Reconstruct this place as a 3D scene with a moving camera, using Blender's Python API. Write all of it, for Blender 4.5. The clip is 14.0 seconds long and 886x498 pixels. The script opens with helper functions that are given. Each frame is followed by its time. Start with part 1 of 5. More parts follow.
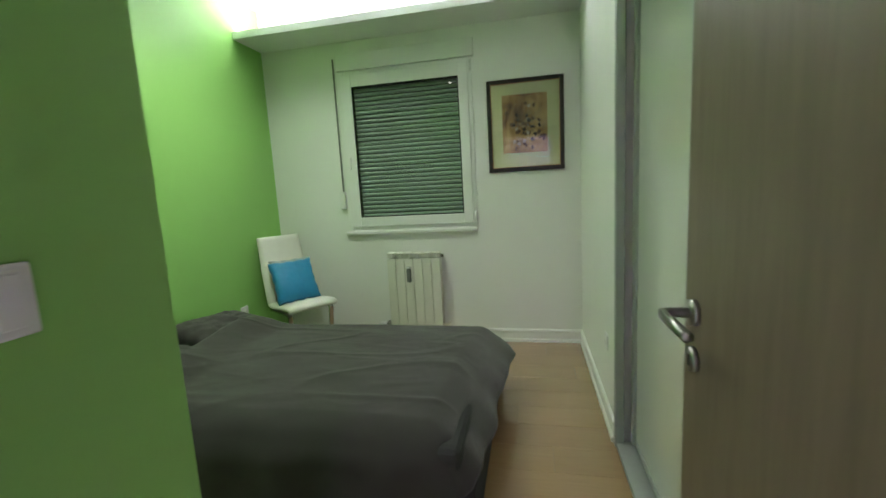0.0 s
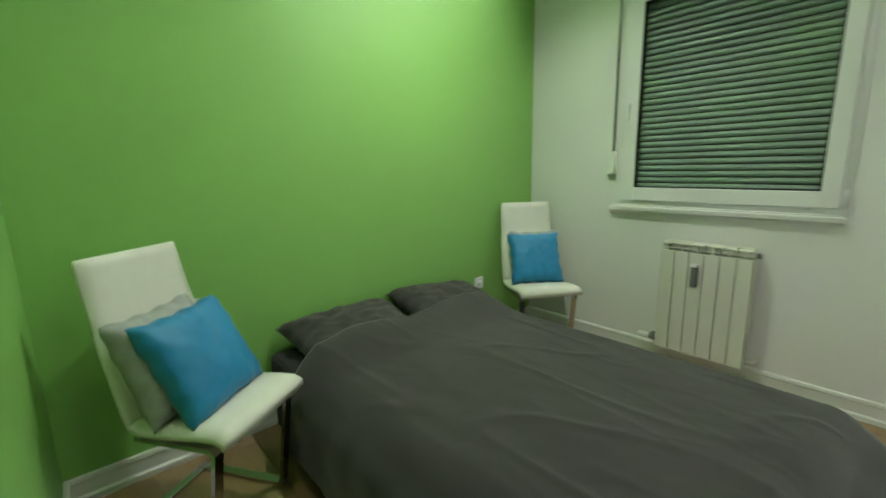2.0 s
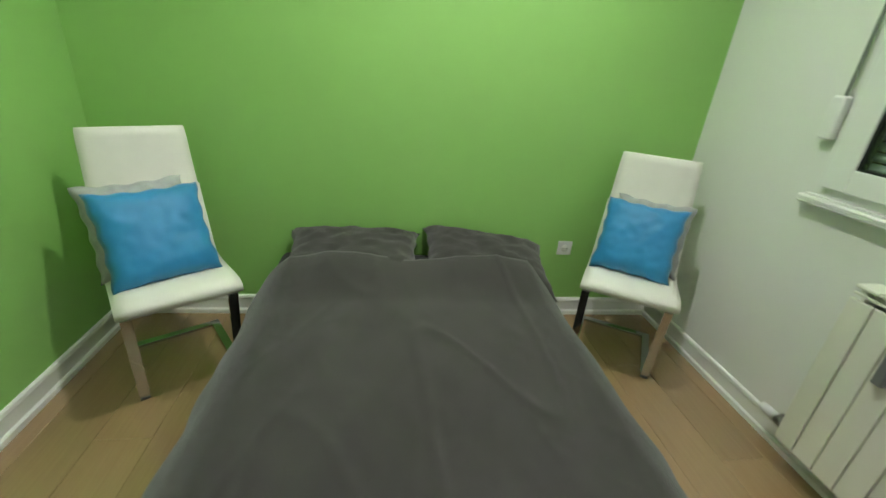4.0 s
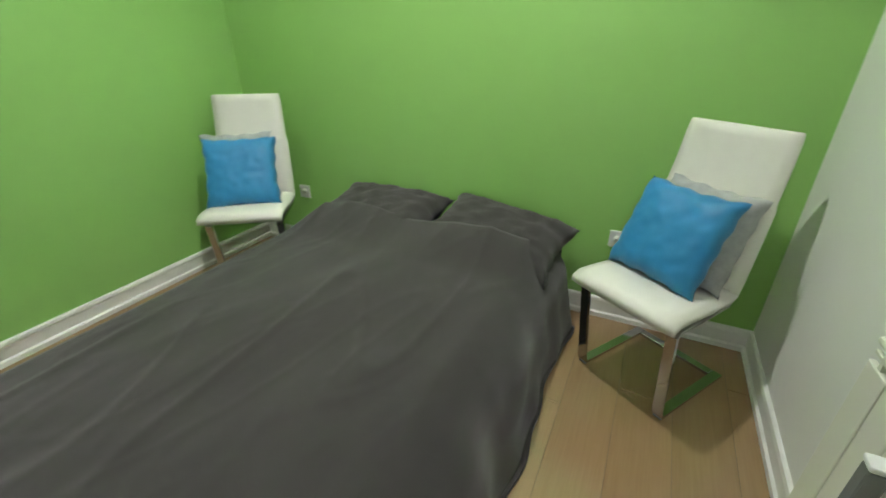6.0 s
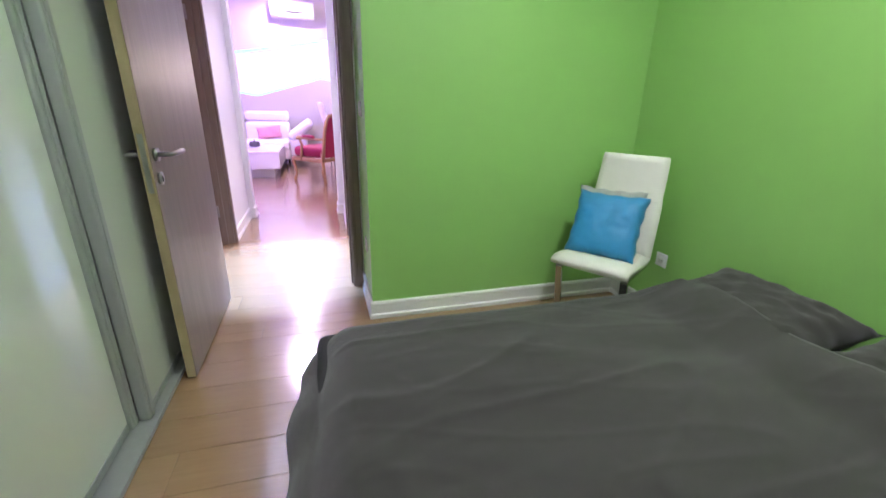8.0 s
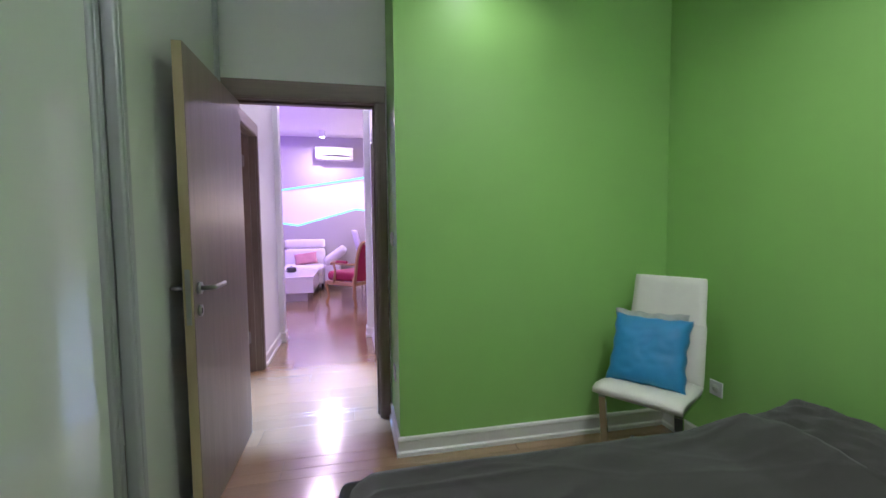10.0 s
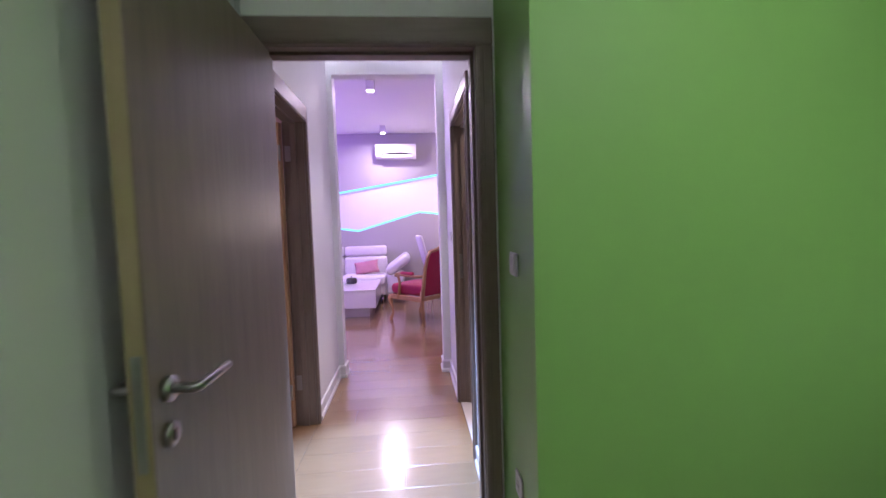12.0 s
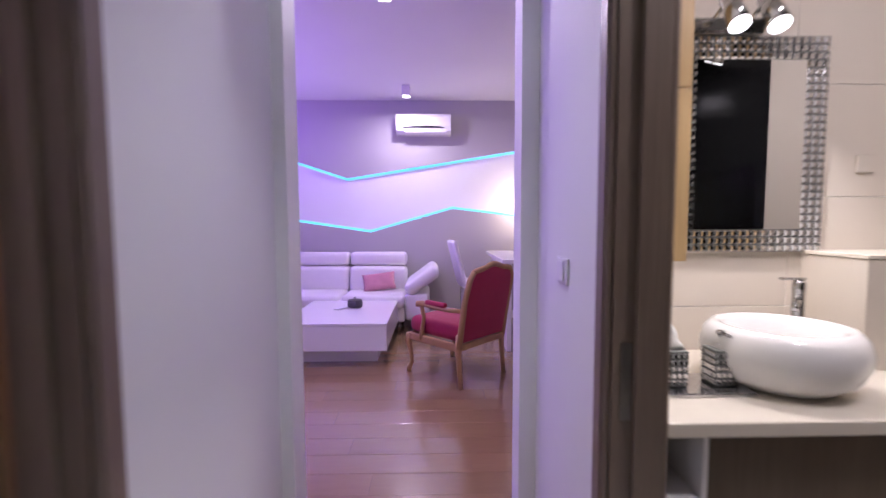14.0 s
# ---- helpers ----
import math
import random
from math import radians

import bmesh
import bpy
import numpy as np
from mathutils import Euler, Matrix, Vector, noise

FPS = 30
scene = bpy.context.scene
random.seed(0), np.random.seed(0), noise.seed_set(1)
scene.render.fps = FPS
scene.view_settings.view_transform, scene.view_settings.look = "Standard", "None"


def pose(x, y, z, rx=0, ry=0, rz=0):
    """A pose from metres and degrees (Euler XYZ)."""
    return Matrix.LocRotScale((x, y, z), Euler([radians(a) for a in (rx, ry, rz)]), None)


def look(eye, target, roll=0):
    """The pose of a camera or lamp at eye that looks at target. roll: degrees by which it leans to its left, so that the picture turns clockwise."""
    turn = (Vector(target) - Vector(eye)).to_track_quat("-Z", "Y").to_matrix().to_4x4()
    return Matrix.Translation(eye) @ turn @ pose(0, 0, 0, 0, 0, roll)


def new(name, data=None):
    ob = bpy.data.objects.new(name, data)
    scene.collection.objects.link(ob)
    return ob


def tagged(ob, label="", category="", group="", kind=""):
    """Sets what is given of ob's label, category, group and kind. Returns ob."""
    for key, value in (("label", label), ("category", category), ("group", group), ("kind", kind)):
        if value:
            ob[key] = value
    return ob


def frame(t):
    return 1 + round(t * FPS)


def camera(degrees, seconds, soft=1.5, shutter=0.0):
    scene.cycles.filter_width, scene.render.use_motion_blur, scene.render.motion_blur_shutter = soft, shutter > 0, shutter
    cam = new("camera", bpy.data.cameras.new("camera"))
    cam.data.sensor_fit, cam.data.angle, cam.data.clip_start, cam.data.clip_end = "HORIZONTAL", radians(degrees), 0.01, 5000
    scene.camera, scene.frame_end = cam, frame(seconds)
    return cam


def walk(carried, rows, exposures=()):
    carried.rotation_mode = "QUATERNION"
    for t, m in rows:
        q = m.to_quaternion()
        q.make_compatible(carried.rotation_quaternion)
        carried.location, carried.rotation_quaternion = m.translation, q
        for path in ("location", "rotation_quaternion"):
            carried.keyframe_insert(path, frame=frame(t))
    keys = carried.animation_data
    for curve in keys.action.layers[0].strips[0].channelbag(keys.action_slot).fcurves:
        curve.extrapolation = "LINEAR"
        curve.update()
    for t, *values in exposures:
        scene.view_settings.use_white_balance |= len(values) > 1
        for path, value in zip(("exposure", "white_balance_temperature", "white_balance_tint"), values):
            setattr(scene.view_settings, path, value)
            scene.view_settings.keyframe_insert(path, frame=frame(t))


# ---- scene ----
cam = camera(93.2, 14.0, soft=1.5, shutter=0.5)
PATH = [
    (0, (1.04, -0.053, 1.289), (0.626, 1.883, 1.009), -3.2),
    (0.5, (0.996, 0.157, 1.271), (0.456, 2.063, 0.995), -3.1),
    (1, (0.924, 0.382, 1.236), (0.136, 2.175, 0.832), -1.5),
    (1.5, (0.848, 0.509, 1.239), (-0.247, 2.109, 0.747), -1.1),
    (2, (0.805, 0.648, 1.24), (-0.66, 1.954, 0.857), -1.2),
    (2.5, (0.784, 0.818, 1.231), (-0.793, 1.882, 0.614), 1.0),
    (3, (0.778, 1.103, 1.33), (-0.741, 2.07, 0.458), -0.8),
    (3.5, (0.853, 1.422, 1.324), (-0.832, 2.078, 0.469), 3.0),
    (6, (0.707, 2.813, 1.254), (-0.887, 2.013, 0.349), -0.5),
    (6.5, (0.718, 2.884, 1.271), (-0.656, 1.832, 0.269), 0.9),
    (7, (0.738, 2.855, 1.265), (-0.346, 1.533, 0.227), 1.1),
    (7.5, (0.695, 2.807, 1.255), (-0.036, 1.198, 0.318), -0.9),
    (8, (0.703, 2.766, 1.254), (0.186, 0.956, 0.581), 1.1),
    (8.5, (0.701, 2.747, 1.307), (0.192, 0.904, 0.723), -0.0),
    (9, (0.647, 2.775, 1.284), (0.21, 0.855, 0.938), -0.1),
    (11.5, (0.837, 2.187, 1.316), (0.446, 0.227, 1.254), -0.6),
    (12, (0.845, 1.697, 1.341), (0.691, -0.293, 1.224), -1.8),
    (12.5, (0.878, 1.218, 1.34), (0.573, -0.754, 1.207), -1.6),
    (13, (0.827, 0.642, 1.358), (0.712, -1.351, 1.249), -0.7),
    (13.5, (0.854, 0.128, 1.379), (0.909, -1.869, 1.293), 0.3),
    (14, (0.911, -0.436, 1.395), (0.871, -2.431, 1.266), -0.2),
]
walk(cam, [(t, look(eye, target, roll)) for t, eye, target, roll in PATH],
     [(0, -0.06, 6400, 13), (1, 0.0, 6450, 13), (1.5, -0.06, 6500, 12), (3, 0.03, 6450, 16), (3.5, 0.22, 6400, 20), (6, 0.35, 6300, 28), (7.5, 0.42, 6150, 30), (9, 0.02, 5800, 33),
      (11.5, -0.72, 6050, 30), (12, -0.65, 6000, 30), (12.5, -0.62, 5950, 27), (13, -0.6, 5880, 20), (13.5, -0.72, 5800, 21), (14, -1.03, 5850, 23)])

# ---- world and lights ----
world = bpy.data.worlds.new("night")
scene.world = world
world.use_nodes = True
world.node_tree.nodes["Background"].inputs[0].default_value = (0.02, 0.03, 0.06, 1)
world.node_tree.nodes["Background"].inputs[1].default_value = 0.05


def lamp(name, kind, m, power, color, size=0.1, size_y=None, spread=180, angle=120, blend=0.6):
    data = bpy.data.lights.new(name, kind)
    data.energy, data.color = power, color
    if kind == "AREA":
        data.shape = "RECTANGLE" if size_y else "SQUARE"
        data.size = size
        if size_y:
            data.size_y = size_y
        data.spread = radians(spread)
    else:
        data.shadow_soft_size = size
        if kind == "SPOT":
            data.spot_size, data.spot_blend = radians(angle), blend
    ob = new(name, data)
    ob.matrix_basis = m
    return ob


NEUTRAL, WARM, VIOLET = (0.9, 1.0, 0.82), (1.0, 0.82, 0.6), (0.38, 0.17, 1.0)
# bedroom: two ceiling spots and the strip on top of the soffit
for x, y, w in ((0.02, 0.84, 4), (-0.42, 2.05, 13.5)):
    lamp("bedroom_spot_light", "AREA", pose(x, y, 2.715), w, NEUTRAL, 0.08, spread=140)
lamp("soffit_strip_light", "AREA", pose(0.1, 3.08, 2.61, 180), 44, (0.92, 1.0, 0.93), 2.6, 0.03)
HALLC = (0.8, 0.78, 1.0)
# hall: strips along both sides of the hanging panel, and a spot
for x in (0.55, 1.5):
    lamp("hall_strip_light", "AREA", pose(x, -1.1, 2.885, 180), 9, HALLC, 0.03, 1.8)
lamp("hall_strip_light", "AREA", pose(1.01, -2.0, 2.885, 180), 5, HALLC, 0.9, 0.03)
lamp("hall_spot_light", "SPOT", pose(1.03, -1.5, 2.685), 60, (0.93, 0.88, 1.0), 0.09, angle=72, blend=0.8)
# unseen spot, added and tinted blue to pale the wood floor by the door
lamp("hall_spot_light", "SPOT", pose(1.03, -0.45, 2.685), 1500, (0.33, 0.57, 1.0), 0.04, angle=36, blend=0.6)
# living room: two spots, an added violet fill from the left, a table lamp out of view
for y in (-3.5, -5.83):
    lamp("living_spot_light", "AREA", pose(1.26, y, 2.93), 41, (1.0, 0.86, 0.95), 0.09)
# fill without a fixture, spreads the recess's violet onto the ceiling
lamp("living_violet_fill", "AREA", pose(4.0, -4.3, 2.4, 0, 120, 0), 120, VIOLET, 0.4, 2.5)
lamp("table_lamp_light", "POINT", pose(-0.34, -6.12, 1.6), 42, WARM, 0.09)
# bathroom: the two mirror spots and an added fill under the ceiling, no fixture
for x in (-0.14, -0.28):
    lamp("mirror_spot_light", "SPOT", look((x, -1.86, 1.96), (x - 0.05, -1.75, 0.9)), 38, (1.0, 0.92, 0.8), 0.03, angle=130)
lamp("bathroom_ceiling_fill", "AREA", pose(-0.4, -0.9, 2.88), 45, (1.0, 0.9, 0.84), 0.25)
# second bedroom
lamp("second_bedroom_light", "AREA", pose(3.1, -0.7, 2.6), 20, (1.0, 0.72, 0.66), 0.3)


# ---- materials ----
def material(name, color, rough=0.6, metal=0.0, var=0.08, scale=6.0, bump=0.15, grain=180.0, coat=0.0, stretch=(1, 1, 1), spec=0.5, sheen=0.0, island=0.0):
    m = bpy.data.materials.new(name)
    m.use_nodes = True
    nt = m.node_tree
    b = nt.nodes["Principled BSDF"]
    b.inputs["Metallic"].default_value = metal
    b.inputs["Coat Weight"].default_value = coat
    b.inputs["Coat Roughness"].default_value = 0.08
    b.inputs["Specular IOR Level"].default_value = spec
    b.inputs["Sheen Weight"].default_value = sheen
    co = nt.nodes.new("ShaderNodeTexCoord")
    mp = nt.nodes.new("ShaderNodeMapping")
    mp.inputs["Scale"].default_value = stretch
    nt.links.new(co.outputs["Object"], mp.inputs["Vector"])
    big, fine = nt.nodes.new("ShaderNodeTexNoise"), nt.nodes.new("ShaderNodeTexNoise")
    big.inputs["Scale"].default_value, big.inputs["Detail"].default_value = scale, 4
    fine.inputs["Scale"].default_value, fine.inputs["Detail"].default_value = grain, 3
    for n in (big, fine):
        nt.links.new(mp.outputs["Vector"], n.inputs["Vector"])
    mix = nt.nodes.new("ShaderNodeMix")
    mix.data_type = "RGBA"
    mix.inputs["A"].default_value = (*[c * (1 - var) for c in color], 1)
    mix.inputs["B"].default_value = (*[min(1, c * (1 + var)) for c in color], 1)
    nt.links.new(big.outputs["Fac"], mix.inputs["Factor"])
    out = mix.outputs["Result"]
    if island:
        info = nt.nodes.new("ShaderNodeObjectInfo")
        hsv = nt.nodes.new("ShaderNodeHueSaturation")
        rng = nt.nodes.new("ShaderNodeMapRange")
        rng.inputs["To Min"].default_value, rng.inputs["To Max"].default_value = 1 - island, 1 + island
        nt.links.new(info.outputs["Random"], rng.inputs["Value"])
        nt.links.new(rng.outputs["Result"], hsv.inputs["Value"])
        nt.links.new(out, hsv.inputs["Color"])
        out = hsv.outputs["Color"]
    nt.links.new(out, b.inputs["Base Color"])
    rr = nt.nodes.new("ShaderNodeMapRange")
    rr.inputs["To Min"].default_value, rr.inputs["To Max"].default_value = max(0.01, rough * 0.88), min(1, rough * 1.12)
    nt.links.new(fine.outputs["Fac"], rr.inputs["Value"])
    nt.links.new(rr.outputs["Result"], b.inputs["Roughness"])
    if bump:
        bp = nt.nodes.new("ShaderNodeBump")
        bp.inputs["Strength"].default_value, bp.inputs["Distance"].default_value = bump, 0.002
        nt.links.new(fine.outputs["Fac"], bp.inputs["Height"])
        nt.links.new(bp.outputs["Normal"], b.inputs["Normal"])
    return m


def wood(name, dark, light, rough=0.4, coat=0.0, along="X", scale=7.0, island=0.0, fine=1.0):
    """Long grain along one axis, with pores."""
    st = {"X": (0.12, 2.2, 2.2), "Y": (2.2, 0.12, 2.2), "Z": (2.2, 2.2, 0.12)}[along]
    m = material(name, [(a + c) / 2 for a, c in zip(dark, light)], rough, 0, 0.0, scale, 0.12, 60 * fine, coat, st, island=island)
    nt = m.node_tree
    mix = next(n for n in nt.nodes if n.type == "MIX")
    mix.inputs["A"].default_value, mix.inputs["B"].default_value = (*dark, 1), (*light, 1)
    pores = nt.nodes.new("ShaderNodeTexNoise")
    pores.inputs["Scale"].default_value, pores.inputs["Detail"].default_value = 45 * fine, 6
    mp = next(n for n in nt.nodes if n.type == "MAPPING")
    nt.links.new(mp.outputs["Vector"], pores.inputs["Vector"])
    big = mix.inputs["Factor"].links[0].from_node
    add = nt.nodes.new("ShaderNodeMath")
    add.operation = "MULTIPLY_ADD"
    add.inputs[1].default_value, add.inputs[2].default_value = 0.6, -0.05
    add2 = nt.nodes.new("ShaderNodeMath")
    add2.operation = "MULTIPLY_ADD"
    add2.inputs[1].default_value = 0.5
    nt.links.new(pores.outputs["Fac"], add.inputs[0])
    nt.links.new(big.outputs["Fac"], add2.inputs[0])
    nt.links.new(add.outputs[0], add2.inputs[2])
    nt.links.new(add2.outputs[0], mix.inputs["Factor"])
    return m


def glowing(name, color, strength):
    m = bpy.data.materials.new(name)
    m.use_nodes = True
    b = m.node_tree.nodes["Principled BSDF"]
    b.inputs["Base Color"].default_value = (*[c * 0.1 for c in color], 1)
    b.inputs["Emission Color"].default_value = (*color, 1)
    b.inputs["Emission Strength"].default_value = strength
    return m


def glass(name, color=(1, 1, 1), rough=0.0):
    m = bpy.data.materials.new(name)
    m.use_nodes = True
    b = m.node_tree.nodes["Principled BSDF"]
    b.inputs["Base Color"].default_value = (*color, 1)
    b.inputs["Transmission Weight"].default_value = 1
    b.inputs["Roughness"].default_value = rough
    b.inputs["IOR"].default_value = 1.45
    return m


GREEN = material("green_paint", (0.26, 0.52, 0.135), 0.42, var=0.05, scale=1.5, bump=0.12, grain=260, spec=0.4)
WHITE = material("white_paint", (0.82, 0.825, 0.79), 0.6, var=0.03, scale=2, bump=0.12, grain=260)
CEIL = material("ceiling_paint", (0.8, 0.8, 0.79), 0.75, var=0.02, scale=2, bump=0.08)
GREY = material("grey_wall_paint", (0.44, 0.42, 0.43), 0.55, var=0.05, scale=1.5, bump=0.12, grain=260)
TRIM = material("white_trim_lacquer", (0.8, 0.8, 0.77), 0.35, var=0.03, scale=5, bump=0.05)
PVC = material("white_window_plastic", (0.8, 0.81, 0.78), 0.3, var=0.02, scale=8, bump=0.03)
SHUTTER = material("shutter_plastic", (0.2, 0.28, 0.23), 0.45, var=0.06, scale=12, bump=0.05)
GAP = material("dark_gap", (0.02, 0.02, 0.02), 0.8)
DUVET = material("charcoal_cotton", (0.041, 0.037, 0.035), 0.85, var=0.14, scale=9, bump=0.5, grain=700, spec=0.2, sheen=0.25)
SHEET = material("dark_bed_cover", (0.03, 0.03, 0.03), 0.9, var=0.1, grain=500, bump=0.3)
BLUE = material("blue_satin", (0.004, 0.2, 0.42), 0.5, var=0.14, scale=14, bump=0.3, grain=600, sheen=0.12)
SILVER = material("grey_patterned_cloth", (0.33, 0.34, 0.33), 0.55, var=0.35, scale=26, bump=0.3, grain=400)
LEATHER = material("white_leatherette", (0.72, 0.71, 0.64), 0.38, var=0.05, scale=16, bump=0.35, grain=320)
CHROME = material("polished_chrome", (0.5, 0.5, 0.5), 0.12, 1.0, var=0.05, bump=0)
STEEL = material("brushed_steel", (0.34, 0.335, 0.32), 0.3, 1.0, var=0.08, bump=0.1, grain=400, stretch=(1, 8, 8))
ALU = material("aluminium_profile", (0.4, 0.42, 0.41), 0.42, 0.4, var=0.08, bump=0.05, stretch=(6, 6, 0.3))
RADIATOR = material("cream_radiator_enamel", (0.74, 0.74, 0.64), 0.3, var=0.03, bump=0.05)
LACQUER = material("white_gloss_glass", (0.7, 0.74, 0.66), 0.06, var=0.02, scale=1, bump=0, coat=0.6)
SWITCH = material("white_switch_plastic", (0.76, 0.75, 0.76), 0.3, var=0.02, bump=0.02)
GREYPL = material("grey_plastic", (0.16, 0.17, 0.16), 0.45)
OAKDARK = wood("grey_oak_veneer", (0.10, 0.072, 0.045), (0.27, 0.21, 0.145), 0.38, along="Z", scale=9)
FRAMEWOOD = wood("taupe_oak_casing", (0.12, 0.085, 0.06), (0.26, 0.20, 0.15), 0.4, along="Z", scale=9)
FRAMEHEAD = wood("taupe_oak_head_casing", (0.12, 0.085, 0.06), (0.26, 0.20, 0.15), 0.4, along="X", scale=9)
OAKWARM = wood("warm_oak_veneer", (0.27, 0.14, 0.065), (0.46, 0.28, 0.15), 0.42, along="Z", scale=9)
PLANK = wood("oak_laminate", (0.25, 0.15, 0.07), (0.37, 0.235, 0.12), 0.16, coat=1.0, along="X", scale=4, island=0.07)
PLANK.node_tree.nodes["Principled BSDF"].inputs["Coat IOR"].default_value = 1.65
PLANK.node_tree.nodes["Principled BSDF"].inputs["Coat Roughness"].default_value = 0.17
JOINT = material("floor_joint", (0.2, 0.135, 0.08), 0.7)
PICFRAME = material("black_brown_picture_frame", (0.018, 0.012, 0.009), 0.3, var=0.2, bump=0.1)
MATBOARD = material("pale_green_mat_board", (0.62, 0.65, 0.38), 0.8, var=0.03, bump=0.1)
CLEAR = glass("clear_glass")
MIRROR = material("mirror_silver", (0.86, 0.87, 0.87), 0.02, 1.0, var=0, bump=0)
BEAD = material("mirrored_mosaic_glass", (0.6, 0.6, 0.62), 0.08, 1.0, var=0.3, scale=90, bump=0.4, grain=60)
TILE = material("beige_glazed_tile", (0.66, 0.6, 0.52), 0.14, var=0.05, scale=3, bump=0.03)
GROUT = material("tile_grout", (0.42, 0.37, 0.31), 0.8)
CERAMIC = material("white_ceramic", (0.8, 0.79, 0.77), 0.06, var=0.01, bump=0, coat=0.5)
COUNTER = material("cream_stone_counter", (0.72, 0.67, 0.57), 0.25, var=0.05, scale=20, bump=0.03)
WALNUT = wood("dark_walnut_veneer", (0.05, 0.034, 0.022), (0.15, 0.105, 0.07), 0.4, along="Z", scale=9)
LIGHTWOOD = wood("light_maple_veneer", (0.42, 0.28, 0.12), (0.6, 0.43, 0.22), 0.4, along="Z", scale=8)
BLACKTILE = material("black_shower_tile", (0.012, 0.012, 0.013), 0.15, var=0.1, bump=0)
RED = material("crimson_velvet", (0.33, 0.004, 0.045), 0.7, var=0.15, scale=20, bump=0.4, grain=500, sheen=0.15)
CARVED = wood("carved_honey_oak", (0.26, 0.14, 0.055), (0.5, 0.31, 0.14), 0.45, along="Z", scale=12)
PINK = material("pink_cushion_cloth", (0.56, 0.25, 0.3), 0.8, var=0.08, bump=0.4, grain=500, sheen=0.3)
SOFA = material("white_sofa_leather", (0.78, 0.76, 0.76), 0.4, var=0.04, scale=8, bump=0.3, grain=250)
WHITEGLOSS = material("white_gloss_lacquer", (0.78, 0.77, 0.78), 0.15, var=0.02, bump=0)
ACPL = material("white_appliance_plastic", (0.8, 0.79, 0.8), 0.2, var=0.01, bump=0)
DARKPL = material("black_plastic", (0.015, 0.015, 0.018), 0.25)
SLATE = material("dark_grey_stoneware", (0.07, 0.07, 0.075), 0.5, var=0.15, bump=0.3)
REDGLASS = material("red_glazed_mug", (0.3, 0.01, 0.02), 0.15, coat=0.5)
TUFT = material("cream_tufted_leather", (0.7, 0.62, 0.56), 0.4, var=0.05, bump=0.25, grain=250)
LAMPGLOW = glowing("spot_diffuser", (1.0, 0.97, 0.92), 14)
STRIPGLOW = glowing("white_led_strip", (0.9, 0.95, 1.0), 16)
CYANGLOW = glowing("cyan_led_strip", (0.12, 0.95, 1.0), 2.2)
VIOLETGLOW = glowing("violet_led_strip", (0.32, 0.12, 1.0), 6)


# ---- helpers of the scene ----
def box(bm, x0, x1, y0, y1, z0, z1, bevel=0.0, seg=2):
    x0, x1, y0, y1, z0, z1 = min(x0, x1), max(x0, x1), min(y0, y1), max(y0, y1), min(z0, z1), max(z0, z1)
    vs = [bm.verts.new((x, y, z)) for z in (z0, z1) for x, y in ((x0, y0), (x1, y0), (x1, y1), (x0, y1))]
    fs = [bm.faces.new([vs[i] for i in q]) for q in ((3, 2, 1, 0), (4, 5, 6, 7), (0, 1, 5, 4), (1, 2, 6, 5), (2, 3, 7, 6), (3, 0, 4, 7))]
    if bevel:
        es = list({e for f in fs for e in f.edges})
        bmesh.ops.bevel(bm, geom=es, offset=bevel, segments=seg, profile=0.5, affect="EDGES", clamp_overlap=True)
    return vs


def boxes(*rows, bevel=0.0, seg=2):
    bm = bmesh.new()
    for r in rows:
        box(bm, *r, bevel=bevel, seg=seg)
    return bm


def tube(bm, points, radius, n=10, cap=True):
    """A round bar along the points; radius is one number or one for each point."""
    pts = [Vector(p) for p in points]
    rs = radius if isinstance(radius, (list, tuple)) else [radius] * len(pts)
    rings, side = [], None
    for i, p in enumerate(pts):
        d = (pts[min(i + 1, len(pts) - 1)] - pts[max(i - 1, 0)]).normalized()
        if side is None:
            side = d.orthogonal().normalized()
        side = (side - d * side.dot(d)).normalized()
        up = d.cross(side)
        rings.append([bm.verts.new(p + rs[i] * (math.cos(a) * side + math.sin(a) * up)) for a in [2 * math.pi * k / n for k in range(n)]])
    for a, b in zip(rings, rings[1:]):
        for k in range(n):
            bm.faces.new((a[k], a[(k + 1) % n], b[(k + 1) % n], b[k]))
    if cap:
        bm.faces.new(rings[0][::-1])
        bm.faces.new(rings[-1])
    return bm


def flat_bar(bm, points, width, thick):
    """A flat steel bar through points in the x-z plane, at the y of each point, width along y."""
    pts = [Vector(p) for p in points]
    rings = []
    for i, p in enumerate(pts):
        a = (p - pts[i - 1]).normalized() if i else (pts[1] - p).normalized()
        b = (pts[i + 1] - p).normalized() if i < len(pts) - 1 else a
        t = (a + b).normalized()
        nrm = Vector((-t.z, 0, t.x))
        k = thick / 2 / max(0.4, nrm.dot(Vector((-a.z, 0, a.x))))
        rings.append([bm.verts.new(p + nrm * k * s + Vector((0, width / 2 * w, 0))) for s, w in ((1, -1), (1, 1), (-1, 1), (-1, -1))])
    for r, q in zip(rings, rings[1:]):
        for k in range(4):
            bm.faces.new((r[k], r[(k + 1) % 4], q[(k + 1) % 4], q[k]))
    bm.faces.new(rings[0][::-1])
    bm.faces.new(rings[-1])
    return bm


